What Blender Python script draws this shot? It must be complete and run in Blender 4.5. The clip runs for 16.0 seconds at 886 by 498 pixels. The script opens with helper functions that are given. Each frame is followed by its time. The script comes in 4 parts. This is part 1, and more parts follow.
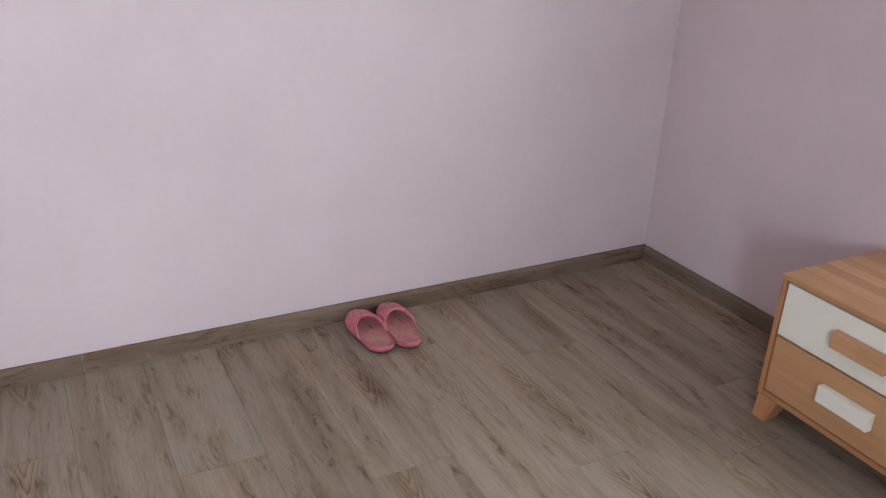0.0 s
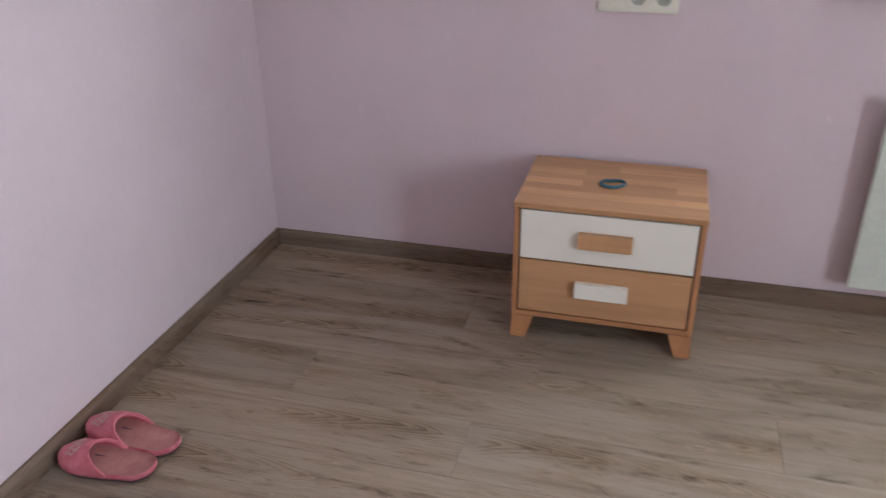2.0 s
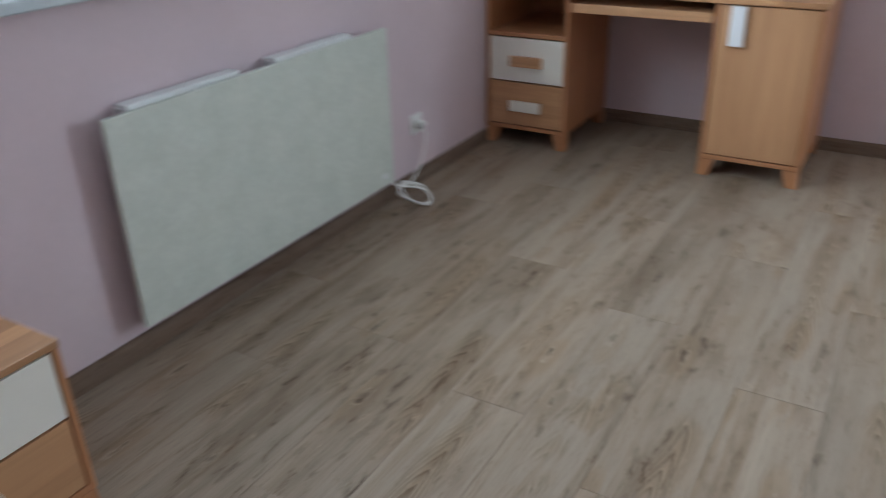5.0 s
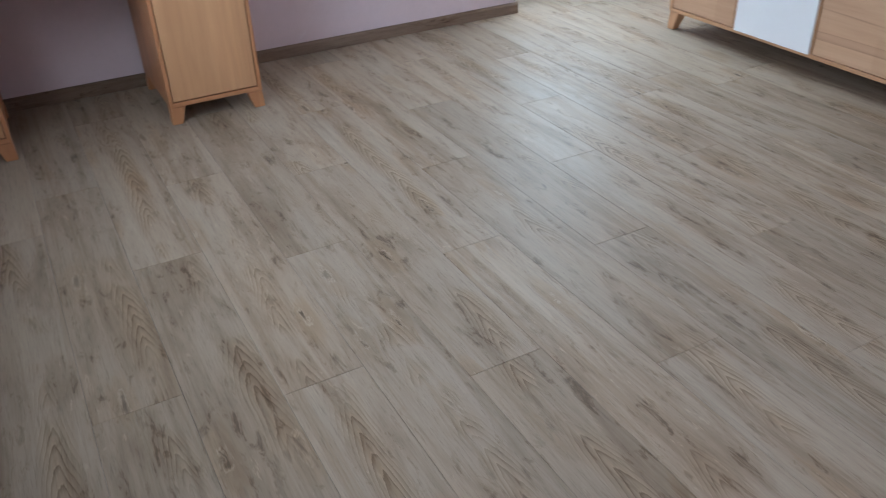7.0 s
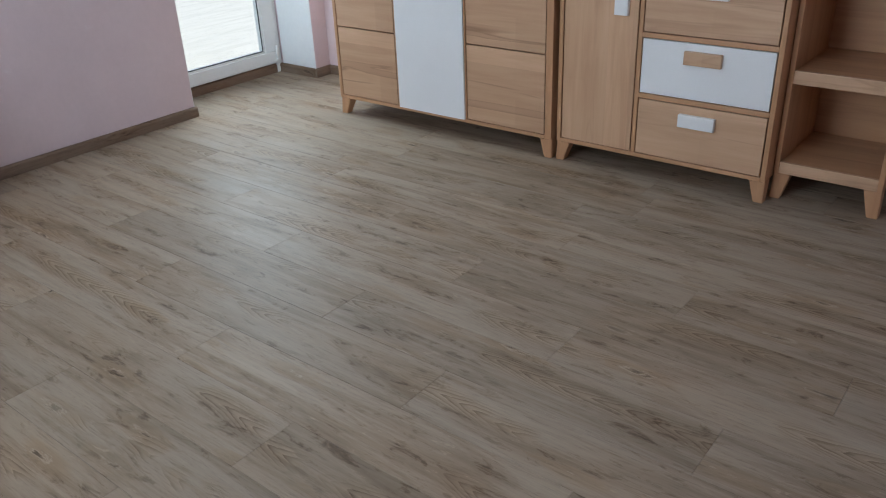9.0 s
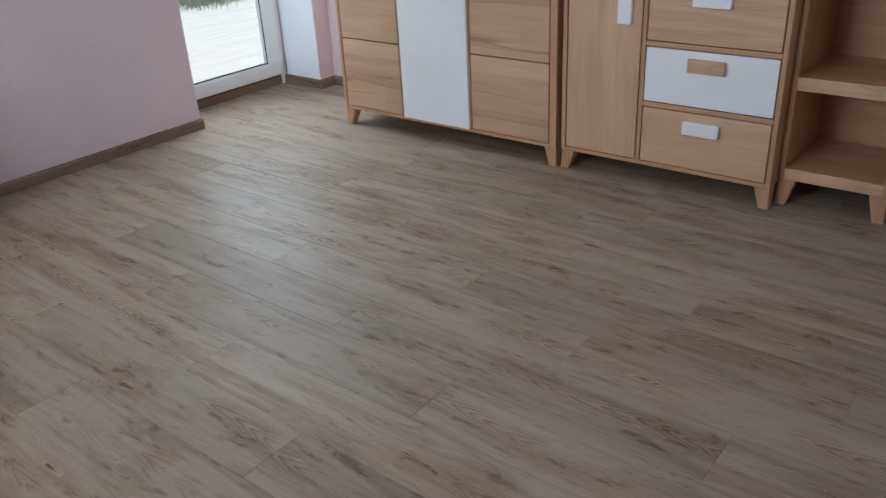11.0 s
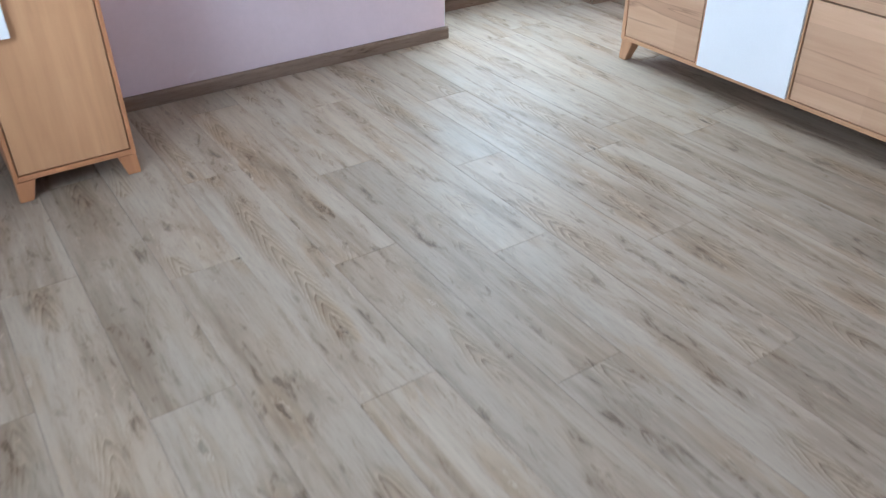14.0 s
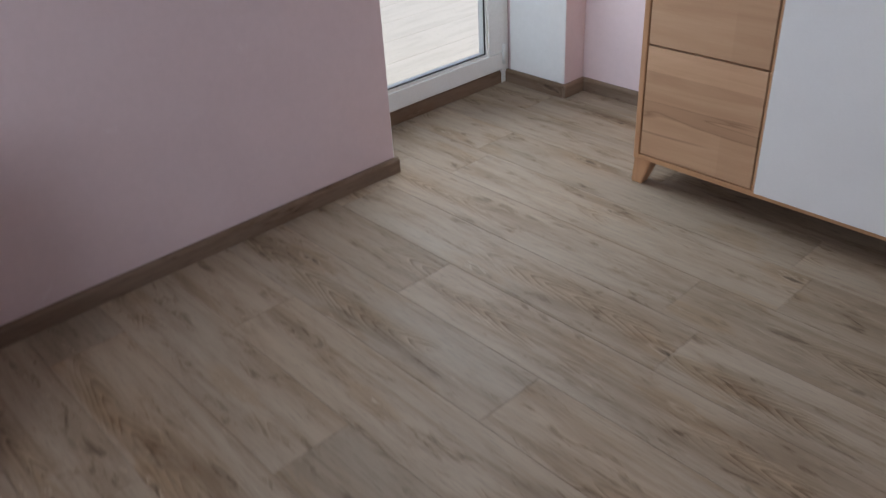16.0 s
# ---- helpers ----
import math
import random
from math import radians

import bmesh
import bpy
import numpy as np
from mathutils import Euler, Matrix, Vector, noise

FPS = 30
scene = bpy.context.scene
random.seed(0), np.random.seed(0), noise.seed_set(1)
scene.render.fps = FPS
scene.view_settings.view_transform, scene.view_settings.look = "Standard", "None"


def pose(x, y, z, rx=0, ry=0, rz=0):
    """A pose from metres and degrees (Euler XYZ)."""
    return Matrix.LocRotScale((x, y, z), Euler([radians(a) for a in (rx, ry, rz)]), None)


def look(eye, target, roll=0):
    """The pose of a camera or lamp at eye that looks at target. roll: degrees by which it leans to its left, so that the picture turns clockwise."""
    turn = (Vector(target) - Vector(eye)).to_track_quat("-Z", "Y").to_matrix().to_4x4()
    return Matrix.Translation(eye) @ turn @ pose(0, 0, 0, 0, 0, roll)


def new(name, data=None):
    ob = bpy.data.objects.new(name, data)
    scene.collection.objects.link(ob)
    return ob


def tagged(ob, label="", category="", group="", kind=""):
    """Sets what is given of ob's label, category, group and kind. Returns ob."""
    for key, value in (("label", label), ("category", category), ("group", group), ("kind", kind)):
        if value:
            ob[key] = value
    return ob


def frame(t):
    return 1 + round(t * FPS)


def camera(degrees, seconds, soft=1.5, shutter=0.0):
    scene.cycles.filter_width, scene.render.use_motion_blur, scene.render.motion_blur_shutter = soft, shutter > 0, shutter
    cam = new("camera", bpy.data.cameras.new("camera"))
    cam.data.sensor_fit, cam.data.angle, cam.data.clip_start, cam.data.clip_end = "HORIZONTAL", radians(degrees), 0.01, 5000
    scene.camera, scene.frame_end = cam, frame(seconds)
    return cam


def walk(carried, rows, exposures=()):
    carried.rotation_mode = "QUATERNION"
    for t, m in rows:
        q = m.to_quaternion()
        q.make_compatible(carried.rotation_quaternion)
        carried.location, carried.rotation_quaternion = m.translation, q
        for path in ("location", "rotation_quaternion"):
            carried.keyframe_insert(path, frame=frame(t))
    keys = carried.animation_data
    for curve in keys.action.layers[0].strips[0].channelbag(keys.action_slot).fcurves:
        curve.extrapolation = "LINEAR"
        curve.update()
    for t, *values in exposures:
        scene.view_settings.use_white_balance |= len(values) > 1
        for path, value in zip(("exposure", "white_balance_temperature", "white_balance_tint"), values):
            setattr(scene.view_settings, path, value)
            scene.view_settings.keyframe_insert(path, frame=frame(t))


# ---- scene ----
cam = camera(57.5, 16.0, soft=1.1, shutter=0.5)
PATH = [
    (0, (2.247, -2.122, 1.325), (0.637, -1.258, 0.512), 2.4),
    (0.5, (2.051, -2.282, 1.316), (0.579, -1.215, 0.482), 2.1),
    (1, (1.797, -2.311, 1.337), (0.617, -0.967, 0.442), 0.4),
    (1.5, (1.572, -2.325, 1.348), (0.688, -0.766, 0.46), -1.4),
    (2, (1.349, -2.493, 1.346), (0.866, -0.772, 0.449), -0.6),
    (2.5, (1.199, -2.549, 1.34), (0.98, -0.775, 0.442), -0.7),
    (3, (1.041, -2.48, 1.328), (1.016, -0.657, 0.507), -2.9),
    (3.5, (0.904, -2.413, 1.339), (1.392, -0.634, 0.565), 0.3),
    (4, (0.776, -2.316, 1.306), (1.755, -0.757, 0.524), -0.4),
    (4.3, (0.753, -2.126, 1.267), (1.948, -0.738, 0.464), -0.5),
    (4.5, (0.755, -1.993, 1.265), (2.022, -0.678, 0.449), -2.1),
    (5, (0.763, -1.74, 1.268), (2.297, -0.816, 0.378), -1.5),
    (5.2, (0.763, -1.566, 1.279), (2.411, -0.917, 0.35), -0.5),
    (7.3, (0.73, -0.497, 1.365), (2.195, -1.351, 0.305), -2.1),
    (7.5, (0.665, -0.512, 1.375), (2.118, -1.415, 0.339), -1.8),
    (8, (0.636, -0.446, 1.398), (1.925, -1.676, 0.489), -1.6),
    (8.5, (0.628, -0.406, 1.407), (1.775, -1.767, 0.496), -1.9),
    (8.7, (0.629, -0.402, 1.415), (1.754, -1.78, 0.5), -2.2),
    (10.8, (0.61, -0.423, 1.414), (1.743, -1.809, 0.523), -3.3),
    (11, (0.63, -0.39, 1.425), (1.765, -1.775, 0.532), -3.1),
    (11.5, (0.648, -0.371, 1.424), (1.93, -1.604, 0.509), -4.1),
    (12, (0.66, -0.411, 1.408), (2.036, -1.518, 0.469), -3.9),
    (12.5, (0.645, -0.496, 1.394), (2.13, -1.447, 0.451), -4.1),
    (13, (0.797, -0.628, 1.367), (2.278, -1.511, 0.353), -3.1),
    (13.5, (1.079, -0.74, 1.351), (2.499, -1.644, 0.271), -0.9),
    (14, (1.338, -0.913, 1.361), (2.731, -1.823, 0.252), -0.6),
    (14.5, (1.582, -1.084, 1.358), (3.02, -1.957, 0.276), -1.5),
    (15, (1.885, -1.15, 1.349), (3.269, -2.119, 0.279), -0.9),
    (15.5, (2.154, -1.254, 1.323), (3.464, -2.325, 0.257), -0.9),
    (16, (2.460, -1.396, 1.337), (3.740, -2.520, 0.289), -3.5),
]
EXPOSURES = [
    (0, 1.17, 7050, 15.5), (0.5, 1.21, 7000, 15.5), (1, 1.4, 6950, 15.5), (1.5, 1.35, 6975, 15), (2, 1.11, 7000, 17.5), (2.5, 1, 7050, 17),
    (3, 0.25, 7400, 25), (3.5, -0.19, 7400, 24.5), (4, -0.06, 7200, 18), (4.5, 0.67, 6575, 11.5), (5, 0.68, 6500, 9), (7.3, 0.94, 6150, 11),
    (7.5, 0.98, 6025, 10), (8, 0.45, 6700, 11.5), (8.5, 0.42, 6650, 10.5), (10.8, 0.41, 6625, 12.5), (11, 0.41, 6575, 12.5), (11.5, 0.74, 6300, 10),
    (12, 1.02, 6150, 8), (12.5, 0.98, 6125, 9), (13, 1.44, 5875, 8), (13.5, 1.35, 5925, 8.5), (14, 1.3, 5950, 9.5), (14.5, 0.77, 6250, 11),
    (15, 0.59, 6425, 12.5), (15.5, 0.57, 6400, 11.5), (16, 0.03, 7075, 19),
]
walk(cam, [(t, look(eye, target, roll)) for t, eye, target, roll in PATH], EXPOSURES)

# ---- room plan, metres: x east, y north, z up; the north-west corner is the origin ----
X_E = 4.636          # east wall face
Y_S = -4.208         # south wall face
Z_C = 2.6            # ceiling
WALL_T = 0.46
WIN = (1.778, 3.31, 0.997, 2.25)        # window opening in the north wall: x0, x1, z0, z1
DOOR = (-4.082, -3.09, 2.2)            # balcony door opening in the east wall: y0, y1, height
X_DOOR = 4.958                         # room side of the balcony door leaf

# ---- world, sun, large lights ----
world = bpy.data.worlds.new("sky")
scene.world = world
world.use_nodes = True
wn = world.node_tree.nodes
sky = wn.new("ShaderNodeTexSky")
sky.sky_type = "NISHITA"
sky.sun_disc = False
sky.sun_elevation = radians(48)
sky.sun_rotation = radians(180)
wn["Background"].inputs["Strength"].default_value = 0.15
world.node_tree.links.new(sky.outputs["Color"], wn["Background"].inputs["Color"])

sun = new("sun", bpy.data.lights.new("sun", "SUN"))
sun.data.energy, sun.data.angle, sun.data.color = 3.6, radians(0.6), (1.0, 0.95, 0.88)
sun.matrix_world = look((7.0, -9.0, 10.0), (7.0, 0.0, 0.0))


def window_lamp(name, at, to, w, h, watts, color):
    lamp = new(name, bpy.data.lights.new(name, "AREA"))
    lamp.data.shape, lamp.data.size, lamp.data.size_y = "RECTANGLE", w, h
    lamp.data.energy, lamp.data.color = watts, color
    lamp.matrix_world = look(at, to)
    return lamp


window_lamp("window_skylight", (2.565, 0.33, 1.68), (2.565, -3.0, 0.6), 1.4, 1.0, 32.0, (0.72, 0.88, 1.0))
window_lamp("door_skylight", (4.82, -3.56, 1.35), (2.0, -2.3, 1.25), 0.68, 1.50, 36.0, (0.65, 0.86, 1.0))


# ---- materials ----
def material(name, rough=0.5, metal=0.0, spec=0.5):
    m = bpy.data.materials.new(name)
    m.use_nodes = True
    b = m.node_tree.nodes["Principled BSDF"]
    b.inputs["Roughness"].default_value, b.inputs["Metallic"].default_value = rough, metal
    b.inputs["Specular IOR Level"].default_value = spec
    return m, m.node_tree.nodes, m.node_tree.links, b


def coords(nodes, links, scale, shift=40.0):
    """Object coordinates, moved by a random amount per object and stretched."""
    tc, info = nodes.new("ShaderNodeTexCoord"), nodes.new("ShaderNodeObjectInfo")
    mul = nodes.new("ShaderNodeMath")
    mul.operation = "MULTIPLY"
    mul.inputs[1].default_value = shift
    add = nodes.new("ShaderNodeVectorMath")
    add.operation = "ADD"
    mp = nodes.new("ShaderNodeMapping")
    mp.inputs["Scale"].default_value = scale
    links.new(info.outputs["Random"], mul.inputs[0])
    links.new(tc.outputs["Object"], add.inputs[0])
    links.new(mul.outputs[0], add.inputs[1])
    links.new(add.outputs[0], mp.inputs["Vector"])
    return mp.outputs["Vector"], info.outputs["Random"], tc.outputs["Object"]


def noise_tex(nodes, links, vec, scale, detail=4, rough=0.55, distort=0.0):
    n = nodes.new("ShaderNodeTexNoise")
    n.inputs["Scale"].default_value, n.inputs["Detail"].default_value = scale, detail
    n.inputs["Roughness"].default_value, n.inputs["Distortion"].default_value = rough, distort
    links.new(vec, n.inputs["Vector"])
    return n.outputs["Fac"]


def ramp(nodes, links, fac, stops):
    r = nodes.new("ShaderNodeValToRGB")
    e = r.color_ramp.elements
    while len(e) < len(stops):
        e.new(0.5)
    for el, (p, c) in zip(e, stops):
        el.position, el.color = p, (*c, 1)
    links.new(fac, r.inputs["Fac"])
    return r.outputs["Color"]


def mix(nodes, links, a, b, fac, mode="MIX"):
    n = nodes.new("ShaderNodeMix")
    n.data_type, n.blend_type = "RGBA", mode
    for sock, v in ((n.inputs["Factor"], fac), (n.inputs["A"], a), (n.inputs["B"], b)):
        if isinstance(v, (int, float)):
            sock.default_value = v
        elif isinstance(v, tuple):
            sock.default_value = (*v, 1)
        else:
            links.new(v, sock)
    return n.outputs["Result"]


def bump(nodes, links, height, bsdf, strength, dist):
    n = nodes.new("ShaderNodeBump")
    n.inputs["Strength"].default_value, n.inputs["Distance"].default_value = strength, dist
    links.new(height, n.inputs["Height"])
    links.new(n.outputs["Normal"], bsdf.inputs["Normal"])


def grey(v):
    return (v, v, v)


def brown(v):
    """A warm darkening factor."""
    return (v * 1.06, v, v * 0.93)


def mottled(name, c1, c2, scale=6.0, rough=0.5, fine=120.0, relief=0.1, dist=0.001, spec=0.5, grain=0.05):
    """A plain surface with soft patches and a fine grain."""
    m, nd, lk, b = material(name, rough, spec=spec)
    vec, rnd, obj = coords(nd, lk, (1, 1, 1))
    col = ramp(nd, lk, noise_tex(nd, lk, vec, scale, 5, 0.6), [(0.3, c1), (0.7, c2)])
    g = noise_tex(nd, lk, vec, fine, 3, 0.6)
    col = mix(nd, lk, col, ramp(nd, lk, g, [(0.3, grey(1 - grain)), (0.7, grey(1 + grain))]), 1.0, "MULTIPLY")
    lk.new(col, b.inputs["Base Color"])
    bump(nd, lk, g, b, relief, dist)
    return m


def streaked(name, c1, c2):
    """Pale weathered boards, their faint streaks along y."""
    m, nd, lk, b = material(name, 0.75, spec=0.3)
    vec, rnd, obj = coords(nd, lk, (9.0, 1.3, 9.0))
    col = ramp(nd, lk, noise_tex(nd, lk, vec, 1.5, 5, 0.6, 0.4), [(0.32, c1), (0.55, c2)])
    lk.new(col, b.inputs["Base Color"])
    bump(nd, lk, noise_tex(nd, lk, vec, 12.0, 3), b, 0.2, 0.001)
    return m


def beech(name, axis, streaks=0.35, tint=(1, 1, 1), stave=0.8, strip=0.047, length=0.46):
    """Oiled heartwood beech with the grain along a local axis, glued up from staves."""
    m, nd, lk, b = material(name, 0.42)
    k = [16.0, 16.0, 16.0]
    k[axis] = 1.1
    vec, rnd, obj = coords(nd, lk, tuple(k))
    base = ramp(nd, lk, noise_tex(nd, lk, vec, 1.6, 6, 0.62, 0.5),
                [(0.28, (0.485, 0.302, 0.194)), (0.5, (0.555, 0.360, 0.236)), (0.75, (0.612, 0.412, 0.280))])
    # staves: strips of slightly different tone
    cross = [i for i in range(3) if i != axis]
    sep = nd.new("ShaderNodeSeparateXYZ")
    lk.new(obj, sep.inputs[0])
    add = nd.new("ShaderNodeMath")
    add.operation = "ADD"
    lk.new(sep.outputs[cross[0]], add.inputs[0])
    lk.new(sep.outputs[cross[1]], add.inputs[1])
    com = nd.new("ShaderNodeCombineXYZ")
    lk.new(sep.outputs[axis], com.inputs[0])
    lk.new(add.outputs[0], com.inputs[1])
    lk.new(rnd, com.inputs[2])
    br = nd.new("ShaderNodeTexBrick")
    br.offset, br.offset_frequency = 0.37, 2
    for key, v in (("Scale", 1.0), ("Mortar Size", 0.0), ("Brick Width", length), ("Row Height", strip), ("Bias", 0.0)):
        br.inputs[key].default_value = v
    br.inputs["Color1"].default_value, br.inputs["Color2"].default_value = (0.76, 0.72, 0.68, 1), (1.12, 1.11, 1.10, 1)
    lk.new(com.outputs[0], br.inputs["Vector"])
    col = mix(nd, lk, base, br.outputs["Color"], stave, "MULTIPLY")
    # dark heartwood streaks
    k2 = [5.0, 5.0, 5.0]
    k2[axis] = 0.35
    vec2, _, _ = coords(nd, lk, tuple(k2), 23.0)
    st = ramp(nd, lk, noise_tex(nd, lk, vec2, 2.2, 3, 0.5, 0.8), [(0.55, grey(0.0)), (0.590, grey(1.0)), (0.605, grey(0.42)), (0.74, grey(0.25))])
    bw = nd.new("ShaderNodeRGBToBW")
    lk.new(st, bw.inputs[0])
    sc = nd.new("ShaderNodeMath")
    sc.operation = "MULTIPLY"
    sc.inputs[1].default_value = streaks
    lk.new(bw.outputs[0], sc.inputs[0])
    col = mix(nd, lk, col, (0.24, 0.13, 0.075), sc.outputs[0])
    col = mix(nd, lk, col, tint, 1.0, "MULTIPLY")
    lk.new(col, b.inputs["Base Color"])
    kf = [220.0, 220.0, 220.0]
    kf[axis] = 7.0
    vf, _, _ = coords(nd, lk, tuple(kf))
    bump(nd, lk, noise_tex(nd, lk, vf, 1.0, 3), b, 0.12, 0.0006)
    return m


def laminate(name, tone=1.0, axis=0, tint=(1, 1, 1)):
    """Grey-brown rustic oak: calm pale stretches, brown drifts, nested arches, knots, cracks and pale splinters."""
    m, nd, lk, b = material(name, 0.5, spec=0.06)

    def field(along, across, shift, scale, detail, rough=0.55, distort=0.0):
        k = [across] * 3
        k[axis] = along
        v, _, _ = coords(nd, lk, tuple(k), shift)
        return noise_tex(nd, lk, v, scale, detail, rough, distort)

    def math_node(op, x, y=0.0, z=0.0):
        n = nd.new("ShaderNodeMath")
        n.operation = op
        for sock, v in zip(n.inputs, (x, y, z)):
            if isinstance(v, (int, float)):
                sock.default_value = v
            else:
                lk.new(v, sock)
        return n.outputs[0]

    info, tc, sep = nd.new("ShaderNodeObjectInfo"), nd.new("ShaderNodeTexCoord"), nd.new("ShaderNodeSeparateXYZ")
    lk.new(tc.outputs["Object"], sep.inputs[0])
    rnd, u, v = info.outputs["Random"], sep.outputs[axis], sep.outputs[1 - axis]

    broad = field(1.5, 9.0, 61.0, 1.25, 5, 0.60, 0.8)
    col = ramp(nd, lk, broad, [(0.27, (0.222, 0.168, 0.123)), (0.41, (0.272, 0.214, 0.163)), (0.51, (0.312, 0.252, 0.196)), (0.72, (0.340, 0.281, 0.223))])
    # soft streaks and fine pores
    streak = field(0.75, 24.0, 13.0, 1.0, 5, 0.62, 0.5)
    col = mix(nd, lk, col, ramp(nd, lk, streak, [(0.32, brown(0.76)), (0.46, grey(0.97)), (0.68, grey(1.08))]), 0.9, "MULTIPLY")
    fine = field(13.0, 190.0, 31.0, 1.0, 4, 0.7)
    col = mix(nd, lk, col, ramp(nd, lk, fine, [(0.30, grey(0.70)), (0.44, grey(0.98)), (0.68, grey(1.08))]), 0.85, "MULTIPLY")
    rag = field(9.0, 34.0, 91.0, 1.0, 7, 0.68, 0.6)
    # nested arches along a wandering heart line
    wander = field(0.9, 0.9, 17.0, 1.0, 2)
    heart = math_node("MULTIPLY_ADD", wander, 0.22, math_node("MULTIPLY_ADD", rnd, 0.10, -0.055))
    off = math_node("ABSOLUTE", math_node("SUBTRACT", v, heart))
    arch = math_node("MULTIPLY", math_node("POWER", math_node("MULTIPLY", off, 32.0), 1.35), 2.1)
    flow = math_node("MULTIPLY_ADD", field(2.2, 7.0, 29.0, 1.0, 2, 0.5), 5.0, arch)
    ring = math_node("MULTIPLY_ADD", u, 14.0, flow)
    ring = math_node("MULTIPLY_ADD", rag, 1.1, ring)
    saw = math_node("FRACT", ring)
    lines = ramp(nd, lk, saw, [(0.0, grey(1.20)), (0.16, grey(1.05)), (0.55, grey(0.95)), (0.80, brown(0.64)), (0.93, brown(0.50)), (1.0, grey(1.22))])
    near = nd.new("ShaderNodeMapRange")
    for key, val in (("From Min", 0.013), ("From Max", 0.054), ("To Min", 1.0), ("To Max", 0.0)):
        near.inputs[key].default_value = val
    lk.new(off, near.inputs["Value"])
    spots = nd.new("ShaderNodeMapRange")
    for key, val in (("From Min", 0.48), ("From Max", 0.56)):
        spots.inputs[key].default_value = val
    lk.new(field(1.7, 2.0, 41.0, 1.2, 3, 0.6, 0.3), spots.inputs["Value"])
    fig = math_node("MULTIPLY", near.outputs[0], spots.outputs[0])
    col = mix(nd, lk, col, brown(0.86), math_node("MULTIPLY", fig, 0.9), "MULTIPLY")
    col = mix(nd, lk, col, lines, math_node("MULTIPLY", fig, 0.85), "MULTIPLY")
    # short cracks with pale splinters in the brown drifts
    drift = ramp(nd, lk, broad, [(0.42, grey(1.0)), (0.56, grey(0.12))])
    cracks = ramp(nd, lk, rag, [(0.33, grey(1.34)), (0.375, grey(1.0)), (0.555, grey(1.0)), (0.585, brown(0.76)), (0.65, brown(0.48))])
    col = mix(nd, lk, col, mix(nd, lk, grey(1.0), cracks, drift), 0.9, "MULTIPLY")
    # knots drawn out along the grain
    kk = [9.0, 9.0, 9.0]
    kk[axis] = 2.4
    vk, _, _ = coords(nd, lk, tuple(kk), 53.0)
    jag = nd.new("ShaderNodeVectorMath")
    jag.operation = "MULTIPLY_ADD"
    jag.inputs[1].default_value = (0.62, 0.34, 0.62)
    ragc = nd.new("ShaderNodeCombineXYZ")
    for i, src in enumerate((rag, fine, rag)):
        lk.new(src, ragc.inputs[i])
    lk.new(ragc.outputs[0], jag.inputs[0])
    lk.new(vk, jag.inputs[2])
    vor = nd.new("ShaderNodeTexVoronoi")
    vor.inputs["Scale"].default_value = 1.25
    lk.new(jag.outputs[0], vor.inputs["Vector"])
    knot = ramp(nd, lk, vor.outputs["Distance"], [(0.0, brown(0.26)), (0.07, brown(0.42)), (0.12, brown(0.84)), (0.15, grey(1.18)), (0.19, brown(0.82)), (0.30, brown(0.90)), (0.46, grey(1.0))])
    pick = nd.new("ShaderNodeSeparateColor")
    lk.new(vor.outputs["Color"], pick.inputs[0])
    some = nd.new("ShaderNodeMapRange")
    some.inputs["From Min"].default_value, some.inputs["From Max"].default_value = 0.45, 0.80
    lk.new(pick.outputs[0], some.inputs["Value"])
    col = mix(nd, lk, col, knot, some.outputs[0], "MULTIPLY")
    # warm and cool drifts, and the tone of each plank
    warm = field(1.1, 4.0, 77.0, 0.9, 2)
    col = mix(nd, lk, col, ramp(nd, lk, warm, [(0.35, (0.985, 1.0, 1.015)), (0.65, (1.025, 0.995, 0.965))]), 1.0, "MULTIPLY")
    tn = ramp(nd, lk, rnd, [(0.0, (0.90 * tone, 0.89 * tone, 0.875 * tone)), (0.5, grey(1.0 * tone)), (1.0, (1.08 * tone, 1.065 * tone, 1.05 * tone))])
    col = mix(nd, lk, col, tn, 1.0, "MULTIPLY")
    col = mix(nd, lk, col, tint, 1.0, "MULTIPLY")
    lk.new(col, b.inputs["Base Color"])
    rr = nd.new("ShaderNodeMapRange")
    rr.inputs["To Min"].default_value, rr.inputs["To Max"].default_value = 0.36, 0.56
    lk.new(fine, rr.inputs["Value"])
    lk.new(rr.outputs[0], b.inputs["Roughness"])
    bump(nd, lk, fine, b, 0.2, 0.0006)
    return m


def wallpaper(name, c1, c2):
    """Matt paint over a lightly embossed paper."""
    m, nd, lk, b = material(name, 0.75, spec=0.3)
    vec, rnd, obj = coords(nd, lk, (1, 1, 1), 0.0)
    col = ramp(nd, lk, noise_tex(nd, lk, vec, 1.7, 4, 0.6), [(0.3, c1), (0.7, c2)])
    g = noise_tex(nd, lk, vec, 45.0, 4, 0.65)
    col = mix(nd, lk, col, ramp(nd, lk, g, [(0.35, grey(0.982)), (0.65, grey(1.012))]), 1.0, "MULTIPLY")
    scuff = ramp(nd, lk, noise_tex(nd, lk, vec, 5.5, 9, 0.66, 0.5), [(0.66, grey(0.0)), (0.72, grey(1.0))])
    bw = nd.new("ShaderNodeRGBToBW")
    lk.new(scuff, bw.inputs[0])
    sc = nd.new("ShaderNodeMath")
    sc.operation = "MULTIPLY"
    sc.inputs[1].default_value = 0.22
    lk.new(bw.outputs[0], sc.inputs[0])
    col = mix(nd, lk, col, (0.78, 0.74, 0.76), sc.outputs[0])
    lk.new(col, b.inputs["Base Color"])
    bump(nd, lk, g, b, 0.12, 0.001)
    return m


